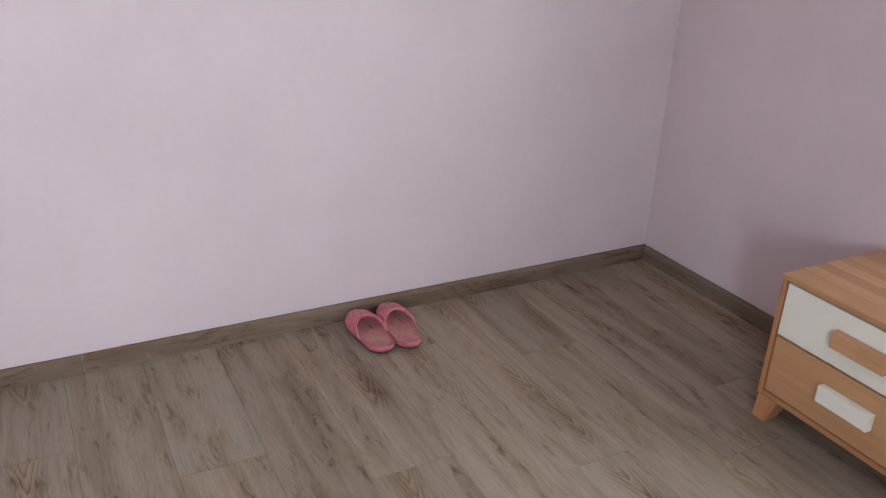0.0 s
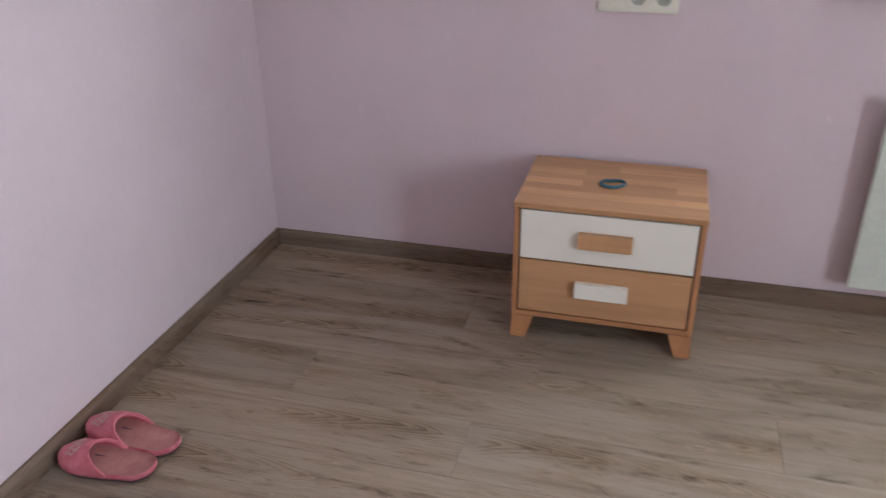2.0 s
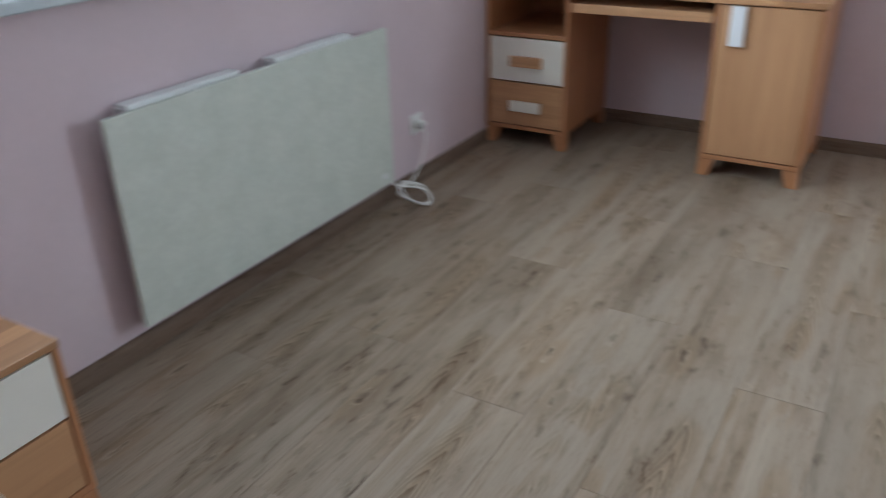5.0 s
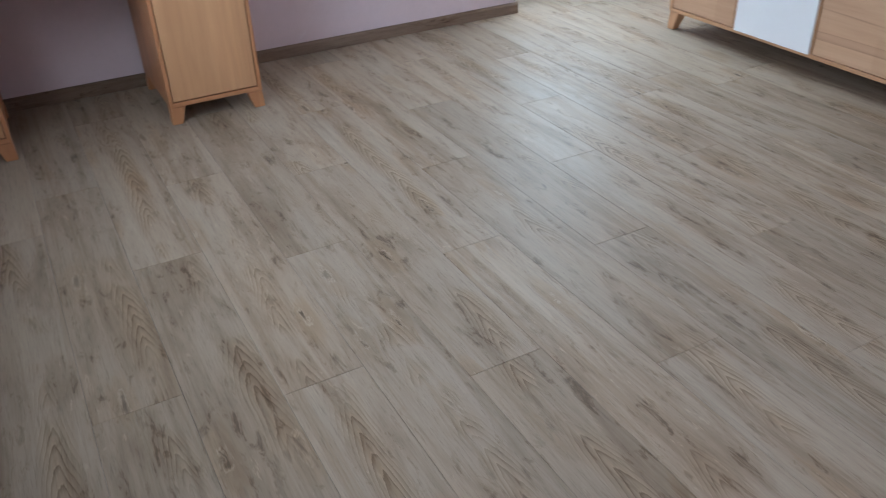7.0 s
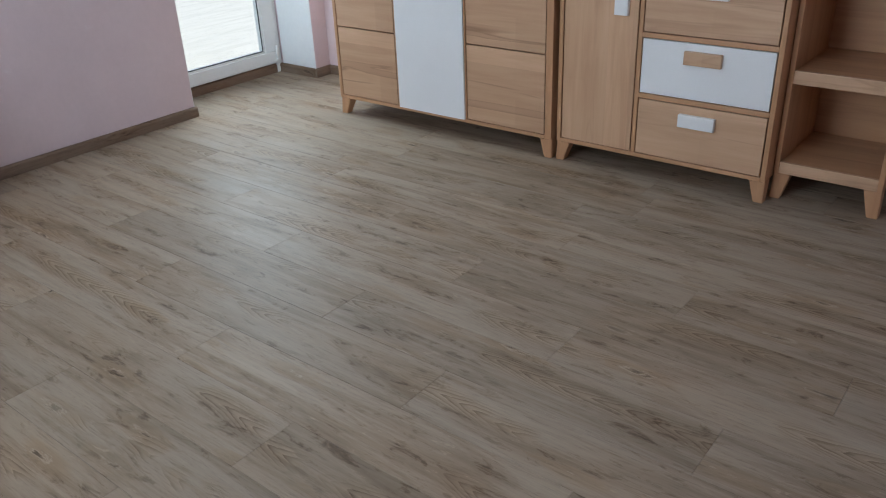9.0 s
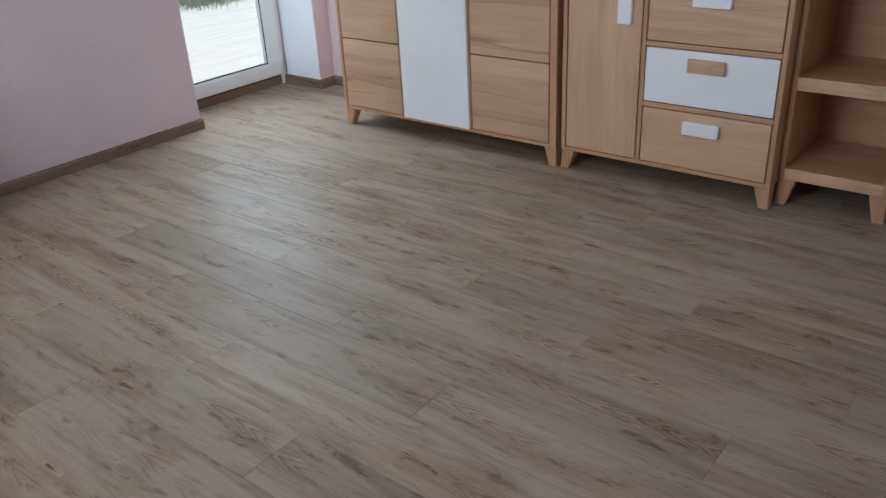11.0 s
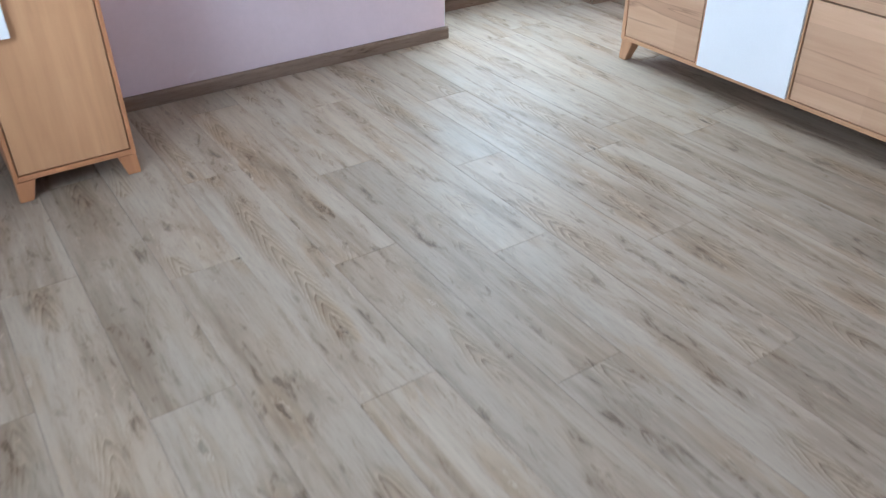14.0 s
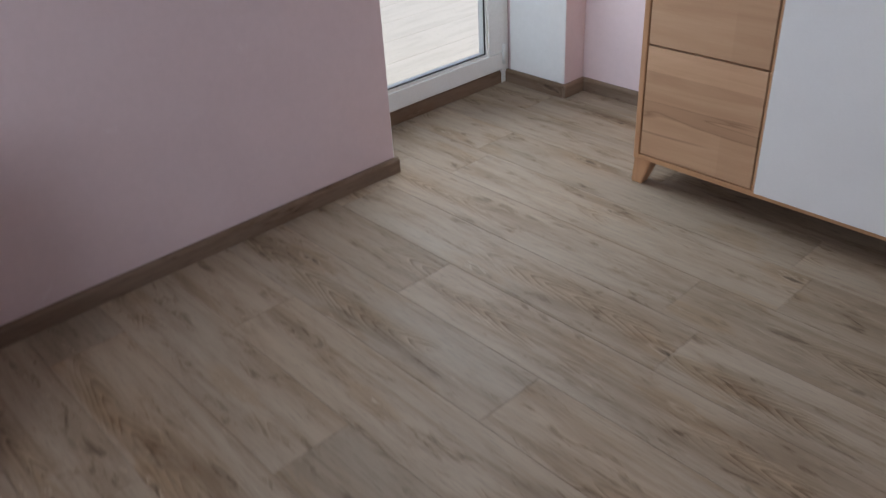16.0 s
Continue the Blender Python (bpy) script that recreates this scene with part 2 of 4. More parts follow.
def glass_mat(name):
    m, nd, lk, b = material(name, 0.0)
    b.inputs["Transmission Weight"].default_value = 1.0
    b.inputs["IOR"].default_value = 1.02
    b.inputs["Base Color"].default_value = (0.97, 0.99, 0.98, 1)
    return m


M_WALL = wallpaper("pink_wall_paint", (0.615, 0.497, 0.523), (0.675, 0.552, 0.578))
M_WHITE_WALL = wallpaper("white_plaster", (0.76, 0.77, 0.78), (0.82, 0.83, 0.84))
M_FLOOR = laminate("rustic_oak_laminate", 0.9, 0, (1.03, 0.985, 0.96))
M_BASE = laminate("laminate_baseboard", 0.56, 0, (1.10, 0.965, 0.935))
M_BASE_Y = laminate("laminate_baseboard_cross", 0.56, 1, (1.10, 0.965, 0.935))
M_SUB = mottled("dark_underlay", (0.03, 0.025, 0.02), (0.05, 0.04, 0.035), rough=0.9)
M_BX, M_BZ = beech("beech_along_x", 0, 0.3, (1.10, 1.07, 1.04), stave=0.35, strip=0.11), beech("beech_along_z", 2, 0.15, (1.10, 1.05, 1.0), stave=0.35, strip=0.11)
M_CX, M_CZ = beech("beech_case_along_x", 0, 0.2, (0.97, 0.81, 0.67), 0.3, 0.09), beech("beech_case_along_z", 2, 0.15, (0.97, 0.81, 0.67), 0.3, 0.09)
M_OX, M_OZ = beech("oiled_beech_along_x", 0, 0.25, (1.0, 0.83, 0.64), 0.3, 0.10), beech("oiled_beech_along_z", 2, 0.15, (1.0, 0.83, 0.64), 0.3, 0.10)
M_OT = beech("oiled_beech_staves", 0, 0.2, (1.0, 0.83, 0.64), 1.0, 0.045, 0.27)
# Redder oiled case wood, its tint darkened further for shade in the desk compartments.
M_DX, M_DZ = beech("oiled_beech_shaded_case_along_x", 0, 0.2, (0.88, 0.61, 0.43), 0.3, 0.09), beech("oiled_beech_shaded_case_along_z", 2, 0.15, (0.88, 0.61, 0.43), 0.3, 0.09)
M_BX_DARK = beech("beech_front_streaked", 0, 0.75, (1.10, 1.07, 1.04), stave=0.75, strip=0.15)
M_CREAM = mottled("cream_lacquer", (0.80, 0.765, 0.68), (0.84, 0.805, 0.72), 3.0, 0.38, 200.0, 0.02, grain=0.012)
M_LACQ = mottled("white_lacquer", (0.78, 0.785, 0.80), (0.82, 0.825, 0.84), 3.0, 0.35, 200.0, 0.02, grain=0.012)
M_HEAT = mottled("pale_stone_panel", (0.56, 0.60, 0.53), (0.64, 0.67, 0.60), 9.0, 0.5, 60.0, 0.12)
M_HEAT_EDGE = mottled("white_metal", (0.74, 0.76, 0.75), (0.78, 0.80, 0.79), 8.0, 0.35)
M_PVC = mottled("white_pvc", (0.74, 0.76, 0.77), (0.78, 0.80, 0.81), 4.0, 0.3, 150.0, 0.02)
M_SEAL = mottled("dark_rubber_seal", (0.03, 0.03, 0.03), (0.05, 0.05, 0.05), rough=0.6)
M_PLASTIC = mottled("ivory_plastic", (0.72, 0.70, 0.60), (0.76, 0.74, 0.64), 6.0, 0.35, 150.0, 0.02)
# Same ivory plastic, darkened to carry the shade inside the socket wells.
M_WELL = mottled("shadowed_ivory", (0.30, 0.30, 0.25), (0.36, 0.36, 0.30), 6.0, 0.5)
M_HOLE = mottled("dark_hole", (0.02, 0.02, 0.02), (0.03, 0.03, 0.03), rough=0.8)
M_METAL = mottled("steel", (0.5, 0.5, 0.5), (0.6, 0.6, 0.6), rough=0.3)
M_CABLE = mottled("white_cable", (0.74, 0.73, 0.70), (0.80, 0.79, 0.76), rough=0.4)
M_PINK = mottled("pink_foam_rubber", (0.52, 0.105, 0.145), (0.67, 0.21, 0.25), 30.0, 0.62, 90.0, 0.3)
M_PRINT = mottled("faded_print", (0.50, 0.22, 0.23), (0.58, 0.36, 0.32), 60.0, 0.7, 140.0, 0.2)
# Worn dull pink, with the shade inside the slipper put into the colour.
M_PINK_IN = mottled("worn_shaded_pink_footbed", (0.40, 0.15, 0.14), (0.50, 0.23, 0.205), 22.0, 0.75, 140.0, 0.25)
M_SOLE = mottled("dark_sole", (0.10, 0.06, 0.07), (0.16, 0.09, 0.10), rough=0.8)
M_TIE = mottled("teal_elastic", (0.020, 0.09, 0.13), (0.04, 0.13, 0.18), 200.0, 0.7, 400.0, 0.4)
M_CLOTH = mottled("dark_navy_knit", (0.006, 0.010, 0.018), (0.014, 0.020, 0.032), 12.0, 0.95, 260.0, 0.5, 0.002)
M_CLOTH_G = mottled("grey_blue_knit", (0.018, 0.026, 0.036), (0.034, 0.046, 0.058), 12.0, 0.95, 260.0, 0.5, 0.002)
M_CLOTH_W = mottled("white_cotton", (0.68, 0.65, 0.59), (0.76, 0.73, 0.67), 12.0, 0.9, 260.0, 0.3, 0.002)
M_CEIL = wallpaper("white_ceiling", (0.78, 0.78, 0.78), (0.82, 0.82, 0.82))
M_DECK = streaked("pale_deck_boards", (0.47, 0.49, 0.455), (0.54, 0.555, 0.52))
M_GROUND = mottled("dry_grass_ground", (0.22, 0.20, 0.11), (0.34, 0.31, 0.18), 2.0, 0.95, 30.0, 0.6, 0.01)
M_GRASS = mottled("dry_grass", (0.30, 0.33, 0.25), (0.43, 0.45, 0.36), 8.0, 0.9)
M_SILL = mottled("grey_stone_sill", (0.46, 0.51, 0.53), (0.55, 0.59, 0.61), 14.0, 0.35, 180.0, 0.05)
M_GLASS = glass_mat("window_glass")


# ---- mesh helpers ----
def mesh_of(name, bm, mat, smooth=False):
    me = bpy.data.meshes.new(name)
    bmesh.ops.recalc_face_normals(bm, faces=bm.faces)
    bm.to_mesh(me)
    bm.free()
    if mat:
        me.materials.append(mat)
    if smooth:
        for p in me.polygons:
            p.use_smooth = True
    return me


def part(name, bm, mat, parent, label="", smooth=False):
    ob = new(name, mesh_of(name, bm, mat, smooth))
    ob.parent = parent
    if label:
        tagged(ob, label)
    return ob


def thing(name, at, label, category, group="", kind="", rz=0):
    ob = new(name)
    ob.empty_display_size = 0.05
    ob.matrix_world = pose(*at, 0, 0, rz)
    return tagged(ob, label, category, group, kind)


def add_box(bm, x0, x1, y0, y1, z0, z1):
    v = [bm.verts.new((x, y, z)) for z in (z0, z1) for x, y in ((x0, y0), (x1, y0), (x1, y1), (x0, y1))]
    for f in ((0, 3, 2, 1), (4, 5, 6, 7), (0, 1, 5, 4), (1, 2, 6, 5), (2, 3, 7, 6), (3, 0, 4, 7)):
        bm.faces.new([v[i] for i in f])
    return v


def block(x0, x1, y0, y1, z0, z1, bevel=0.0, seg=2):
    bm = bmesh.new()
    add_box(bm, min(x0, x1), max(x0, x1), min(y0, y1), max(y0, y1), min(z0, z1), max(z0, z1))
    if bevel:
        bmesh.ops.bevel(bm, geom=bm.edges[:], offset=bevel, segments=seg, profile=0.6, affect="EDGES")
    return bm


def boxes(*items):
    bm = bmesh.new()
    for it in items:
        add_box(bm, *it)
    return bm


def tube(points, r, sides=8, closed=False):
    """A round cord along points."""
    bm = bmesh.new()
    pts = [Vector(p) for p in points]
    n, rings = len(pts), []
    for i, p in enumerate(pts):
        a = pts[(i - 1) % n] if closed or i else p
        c = pts[(i + 1) % n] if closed or i < n - 1 else p
        d = (c - a).normalized()
        u = d.cross(Vector((0.13, 0.31, 0.94))).normalized()
        w = d.cross(u)
        rings.append([bm.verts.new(p + r * (math.cos(t) * u + math.sin(t) * w)) for t in (2 * math.pi * k / sides for k in range(sides))])
    for i in range(n if closed else n - 1):
        a, c = rings[i], rings[(i + 1) % n]
        for k in range(sides):
            bm.faces.new((a[k], a[(k + 1) % sides], c[(k + 1) % sides], c[k]))
    if not closed:
        bm.faces.new(rings[0][::-1])
        bm.faces.new(rings[-1])
    return bm


def smooth_path(keys, per=10):
    """Catmull-Rom points through keys."""
    k = [Vector(p) for p in keys]
    k = [2 * k[0] - k[1], *k, 2 * k[-1] - k[-2]]
    out = []
    for i in range(1, len(k) - 2):
        a, b, c, d = k[i - 1:i + 3]
        for s in range(per):
            t = s / per
            out.append(0.5 * (2 * b + (c - a) * t + (2 * a - 5 * b + 4 * c - d) * t * t + (3 * b - a - 3 * c + d) * t ** 3))
    out.append(k[-2])
    return out


# ---- large structure ----
def structure(name, bm, mat, label, category):
    ob = new(name, mesh_of(name, bm, mat))
    return tagged(ob, label, category, kind="structure")


x0, x1, z0, z1 = WIN
T = WALL_T
structure("wall_west", boxes((-T, 0, Y_S - T, T, -0.1, Z_C)), M_WALL, "pale lilac-pink painted wall with brown baseboard", "wall")
structure("wall_north", boxes((0, x0, 0, T, -0.1, Z_C), (x1, X_E + T, 0, T, -0.1, Z_C), (x0, x1, 0, T, -0.1, z0 - 0.03), (x0, x1, 0, T, z1, Z_C)),
          M_WALL, "pale lilac-pink painted wall with a window opening", "wall")
y0, y1, dz = DOOR
structure("wall_east", boxes((X_E, X_E + T, y1, 0, -0.1, Z_C), (X_E, X_E + T, Y_S, y0, -0.1, Z_C), (X_E, X_E + T, y0, y1, dz, Z_C)),
          M_WALL, "pale lilac-pink painted wall with a balcony door recess", "wall")
structure("wall_south", boxes((0, X_E + T, Y_S - T, Y_S, -0.1, Z_C)), M_WALL, "pale lilac-pink painted wall behind wooden cabinets", "wall")
structure("ceiling", boxes((-T, X_E + T, Y_S - T, T, Z_C, Z_C + 0.2)), M_CEIL, "plain white painted ceiling", "ceiling")
floor = structure("floor", boxes((0, X_DOOR + 0.08, Y_S, 0, -0.1, -0.0095)), M_SUB, "grey-brown rustic oak laminate plank floor", "floor")
# white plaster linings of the recesses
structure("door_reveal", boxes((X_E + 0.003, X_DOOR, y0, y0 + 0.004, 0, dz), (X_E + 0.003, X_DOOR, y1 - 0.004, y1, 0, dz), (X_E + 0.003, X_DOOR, y0 + 0.004, y1 - 0.004, dz - 0.004, dz)),
          M_WHITE_WALL, "white plastered reveal of the balcony door", "reveal")
structure("window_reveal", boxes((x0, x0 + 0.004, 0.003, 0.35, z0, z1), (x1 - 0.004, x1, 0.003, 0.35, z0, z1), (x0 + 0.004, x1 - 0.004, 0.003, 0.35, z1 - 0.004, z1)),
          M_WHITE_WALL, "white plastered reveal of the window", "reveal")


def skirting(name, p, q, normal, mat):
    """A baseboard with a rounded top along the wall line p-q; normal points into the room."""
    h, t = 0.058, 0.018
    bm = bmesh.new()
    prof = [(0, 0), (t, 0), (t, h - 0.012), (t - 0.003, h - 0.005), (t - 0.009, h), (0, h)]
    ends = [[bm.verts.new((e[0] + normal[0] * u, e[1] + normal[1] * u, v)) for u, v in prof] for e in (p, q)]
    n = len(prof)
    for i in range(n):
        bm.faces.new((ends[0][i], ends[0][(i + 1) % n], ends[1][(i + 1) % n], ends[1][i]))
    bm.faces.new(ends[0][::-1])
    bm.faces.new(ends[1])
    return structure(name, bm, mat, "grey-brown laminate baseboard along a pink wall", "baseboard")


e = 0.001
for ya, yb in ((Y_S, -2.0885), (-2.0875, -0.9275), (-0.9265, 0.0)):
    skirting("baseboard_west", (e, ya), (e, yb), (1, 0), M_BASE_Y)
skirting("baseboard_north", (0.019, -e), (X_E - 0.019, -e), (0, -1), M_BASE)
skirting("baseboard_east", (X_E - e, -0.0), (X_E - e, y1 - 0.012), (-1, 0), M_BASE_Y)
skirting("baseboard_pier", (X_E - e, y0 + 0.018), (X_E - e, Y_S), (-1, 0), M_BASE_Y)
skirting("baseboard_reveal", (X_E - 0.001, y0 + 0.005), (X_DOOR + 0.02, y0 + 0.005), (0, 1), M_BASE)
skirting("baseboard_south", (0.019, Y_S + e), (X_E - 0.019, Y_S + e), (0, 1), M_BASE)
skirting("threshold_strip", (X_DOOR + 0.036, y0 + 0.024), (X_DOOR + 0.036, y1), (-1, 0), M_BASE_Y)


# ---- balcony door and window ----
def pvc_leaf(thing_ob, w, h, stile, rail, depth):
    """Frame members and a pane in the local xz plane, room side at local y = 0."""
    part("bottom_rail", block(0, w, 0, depth, 0, rail, 0.004), M_PVC, thing_ob)
    part("top_rail", block(0, w, 0, depth, h - rail, h, 0.004), M_PVC, thing_ob)
    part("stile", block(0, stile, 0, depth, rail, h - rail, 0.004), M_PVC, thing_ob)
    part("stile", block(w - stile, w, 0, depth, rail, h - rail, 0.004), M_PVC, thing_ob)
    i, g = 0.012, 0.006
    seal = boxes((stile, w - stile, g, depth - g, rail, rail + i), (stile, w - stile, g, depth - g, h - rail - i, h - rail),
                 (stile, stile + i, g, depth - g, rail + i, h - rail - i), (w - stile - i, w - stile, g, depth - g, rail + i, h - rail - i))
    part("glazing_bead", seal, M_HEAT_EDGE, thing_ob, "pale glazing bead")
    gasket = boxes((stile + i, w - stile - i, 0.012, 0.016, rail + i, rail + i + 0.006), (w - stile - i - 0.006, w - stile - i, 0.012, 0.016, rail + i + 0.006, h - rail - i),
                   (stile + i, stile + i + 0.006, 0.012, 0.016, rail + i + 0.006, h - rail - i))
    part("gasket", gasket, M_SEAL, thing_ob, "thin dark rubber gasket")
    pane = part("pane", boxes((stile + i, w - stile - i, 0.02, 0.026, rail + i, h - rail - i)), M_GLASS, thing_ob, "clear glass pane")
    pane.visible_shadow = False


balcony = thing("door_1", (X_DOOR, y1 - 0.01, 0.071), "white plastic balcony door with one tall clear pane", "door", kind="structure", rz=-90)
pvc_leaf(balcony, y1 - y0 - 0.055, dz - 0.093, 0.098, 0.080, 0.06)
jamb = thing("door_frame", (X_DOOR + 0.015, y1 - 0.004, 0.0), "white plastic frame of the balcony door", "door frame", kind="structure", rz=-90)
wd = y1 - y0 - 0.008
part("jamb", block(wd - 0.045, wd, 0, 0.05, 0.0, dz - 0.005, 0.003), M_PVC, jamb)
part("jamb", block(0, 0.006, 0, 0.05, 0.0, dz - 0.005, 0.001), M_PVC, jamb)
part("head", block(0.006, wd - 0.045, 0, 0.05, dz - 0.022, dz - 0.005, 0.003), M_PVC, jamb)
part("sill_bar", block(0.006, wd - 0.045, 0.022, 0.05, -0.01, 0.069, 0.002), M_PVC, jamb)
part("hinge", tube([(wd - 0.050, -0.022, 0.10), (wd - 0.050, -0.022, 0.19)], 0.008, 12), M_PVC, jamb, "white hinge cover", True)

win = thing("window_1", (x0 + 0.004, 0.35, z0), "white plastic window with two panes above a grey sill", "window", kind="structure")
ww, wh = x1 - x0 - 0.008, z1 - z0 - 0.004
part("frame_bottom", block(0, ww, 0, 0.07, 0, 0.06, 0.004), M_PVC, win)
part("frame_top", block(0, ww, 0, 0.07, wh - 0.06, wh, 0.004), M_PVC, win)
for u in (0, ww / 2 - 0.04, ww - 0.06):
    part("frame_post", block(u, u + (0.08 if 0 < u < 1 else 0.06), 0, 0.07, 0.06, wh - 0.06, 0.004), M_PVC, win)
for u, w in ((0.06, ww / 2 - 0.10), (ww / 2 + 0.04, ww / 2 - 0.10)):
    p = part("pane", boxes((u, u + w, 0.03, 0.036, 0.06, wh - 0.06)), M_GLASS, win, "clear glass pane")
    p.visible_shadow = False
sill = thing("window_sill", (1.758, 0, 0.968), "grey stone-look window board under the window", "window sill", kind="structure")
part("board", block(0, 1.60, -0.045, 0.0, 0, 0.029, 0.004), M_SILL, sill)
part("board_inner", block(x0 - 1.758, x1 - 1.758, 0.0, 0.35, 0, 0.029), M_SILL, sill)

# ---- outside ----
structure("ground", boxes((-600, 600, -600, 600, -0.5, -0.3)), M_GROUND, "dry pale grass ground beyond the terrace", "ground")
deck = structure("terrace", boxes((X_E + T, 9.2, -9.0, 1.5, -0.3, -0.062)), M_SUB, "pale sunlit boards of the terrace", "terrace")


# ---- furniture of one beech and lacquer set ----
def leg_bm(w_top, w_bot, d_top, d_bot, h, sx, sy):
    """A tapered foot; its outer faces lean out a little, its inner faces slant. sx, sy: the side it stands on."""
    bm = bmesh.new()
    lean = 0.004
    rings = []
    for w, d, z, o in ((w_bot, d_bot, 0.0, lean), (w_top, d_top, h, 0.0)):
        xs, ys = (o * sx, o * sx - w * sx), (o * sy, o * sy - d * sy)
        rings.append([bm.verts.new((x, y, z)) for x, y in ((xs[0], ys[0]), (xs[1], ys[0]), (xs[1], ys[1]), (xs[0], ys[1]))])
    a, b = rings
    bm.faces.new(a[::-1])
    bm.faces.new(b)
    for i in range(4):
        bm.faces.new((a[i], a[(i + 1) % 4], b[(i + 1) % 4], b[i]))
    bmesh.ops.bevel(bm, geom=bm.edges[:], offset=0.003, segments=2, affect="EDGES")
    return bm


def legs(parent, x0, x1, y0, y1, h, w=0.062, mat=None, taper=0.62):
    """Four feet under a body that spans x0-x1 and y0 (front) to y1 (back)."""
    for sx, x in ((-1, x0), (1, x1)):
        for sy, y in ((-1, y0), (1, y1)):
            ob = part("leg", leg_bm(w, w * taper, w, w * taper, h, sx, sy), mat or M_CZ, parent)
            ob.location = (x, y, 0)


def handle(parent, cx, cz, w, h, mat, front=0.0, label=""):
    ob = part("handle", block(-w / 2, w / 2, -0.022, -0.0005, -h / 2, h / 2, 0.003), mat, parent, label)
    ob.location = (cx, front, cz)
    return ob


def front(parent, name, x0, x1, z0, z1, mat, y=0.0, t=0.018, label=""):
    """A drawer front or door; its own origin lies at its lower left corner."""
    ob = part(name, block(0.0008, x1 - x0 - 0.0008, 0, t, 0.0008, z1 - z0 - 0.0008, 0.0015), mat, parent, label)
    ob.location = (x0, y, z0)
    return ob


def board(parent, name, x0, x1, y0, y1, z0, z1, mat, bevel=0.002, label=""):
    ob = part(name, block(0, x1 - x0, 0, y1 - y0, 0, z1 - z0, bevel), mat, parent, label)
    ob.location = (x0, y0, z0)
    return ob


# bedside cabinet against the north wall
W, D, H, LEG = 0.524, 0.392, 0.445, 0.078
ns = thing("nightstand", (0.980, -0.427, 0), "beech bedside cabinet with one cream and one wooden drawer", "nightstand")
board(ns, "top", -0.002, W + 0.002, -0.002, D, H - 0.017, H, M_OT, 0.003, "stave-glued beech top")
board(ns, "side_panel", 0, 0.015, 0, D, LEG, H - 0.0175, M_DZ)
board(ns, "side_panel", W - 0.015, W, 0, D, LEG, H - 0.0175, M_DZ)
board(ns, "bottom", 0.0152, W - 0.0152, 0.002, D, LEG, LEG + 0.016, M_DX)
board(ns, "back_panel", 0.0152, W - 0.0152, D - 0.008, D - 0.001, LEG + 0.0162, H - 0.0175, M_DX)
d = front(ns, "drawer_front", 0.019, W - 0.019, 0.272, H - 0.021, M_CREAM, 0.001, label="cream lacquered drawer front")
handle(d, (W - 0.047) / 2 + 0.002, 0.078, 0.150, 0.047, M_OX, label="beech block handle")
d = front(ns, "drawer_front", 0.019, W - 0.019, LEG + 0.020, 0.2675, M_OX, 0.001, label="beech drawer front")
handle(d, (W - 0.047) / 2 + 0.002, 0.094, 0.150, 0.047, M_CREAM, label="cream block handle")
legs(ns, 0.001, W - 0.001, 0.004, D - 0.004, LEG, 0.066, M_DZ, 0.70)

# desk against the east wall: two pedestals, keyboard tray, raised shelf
DW, DD, DH = 1.415, 0.548, 0.728
desk = thing("desk", (4.068, -0.006, 0), "beech desk with drawer pedestal, cupboard and keyboard tray", "desk", rz=-90)
board(desk, "desktop", 0, DW, -0.012, DD - 0.012, DH - 0.022, DH, M_OT, 0.004, "stave-glued beech desktop")
LEG = 0.075
for px0, px1 in ((0.004, 0.402), (1.008, 1.406)):
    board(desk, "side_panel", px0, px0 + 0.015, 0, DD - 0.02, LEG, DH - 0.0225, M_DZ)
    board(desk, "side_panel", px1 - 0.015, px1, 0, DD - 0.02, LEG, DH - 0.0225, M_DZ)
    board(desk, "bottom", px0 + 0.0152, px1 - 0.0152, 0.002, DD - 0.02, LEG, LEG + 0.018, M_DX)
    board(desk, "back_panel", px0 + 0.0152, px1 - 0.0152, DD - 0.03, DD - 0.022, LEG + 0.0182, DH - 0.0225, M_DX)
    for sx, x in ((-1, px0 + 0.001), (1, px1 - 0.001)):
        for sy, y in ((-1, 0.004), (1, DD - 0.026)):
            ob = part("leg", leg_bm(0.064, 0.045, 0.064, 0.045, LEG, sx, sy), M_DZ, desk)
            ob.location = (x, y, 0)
board(desk, "shelf", 0.0192, 0.3868, 0.002, DD - 0.032, 0.504, 0.522, M_DX)
d = front(desk, "drawer_front", 0.0225, 0.3835, 0.303, 0.499, M_CREAM, 0.001, label="cream lacquered drawer front")
handle(d, 0.183, 0.094, 0.150, 0.047, M_OX, label="beech block handle")
d = front(desk, "drawer_front", 0.0225, 0.3835, 0.098, 0.297, M_OX, 0.001, label="beech drawer front")
handle(d, 0.183, 0.092, 0.150, 0.047, M_CREAM, label="cream block handle")
d = front(desk, "cupboard_door", 1.0265, 1.3875, 0.098, DH - 0.027, M_OZ, 0.001, label="beech cupboard door")
handle(d, 0.072, 0.527, 0.056, 0.152, M_LACQ, label="upright white block handle")
tray = board(desk, "keyboard_tray", 0.412, 0.998, 0.006, 0.36, 0.650, 0.664, M_OX)
part("tray_lip", block(0, 0.586, -0.008, 0.010, -0.022, 0.016, 0.003), M_OX, tray)
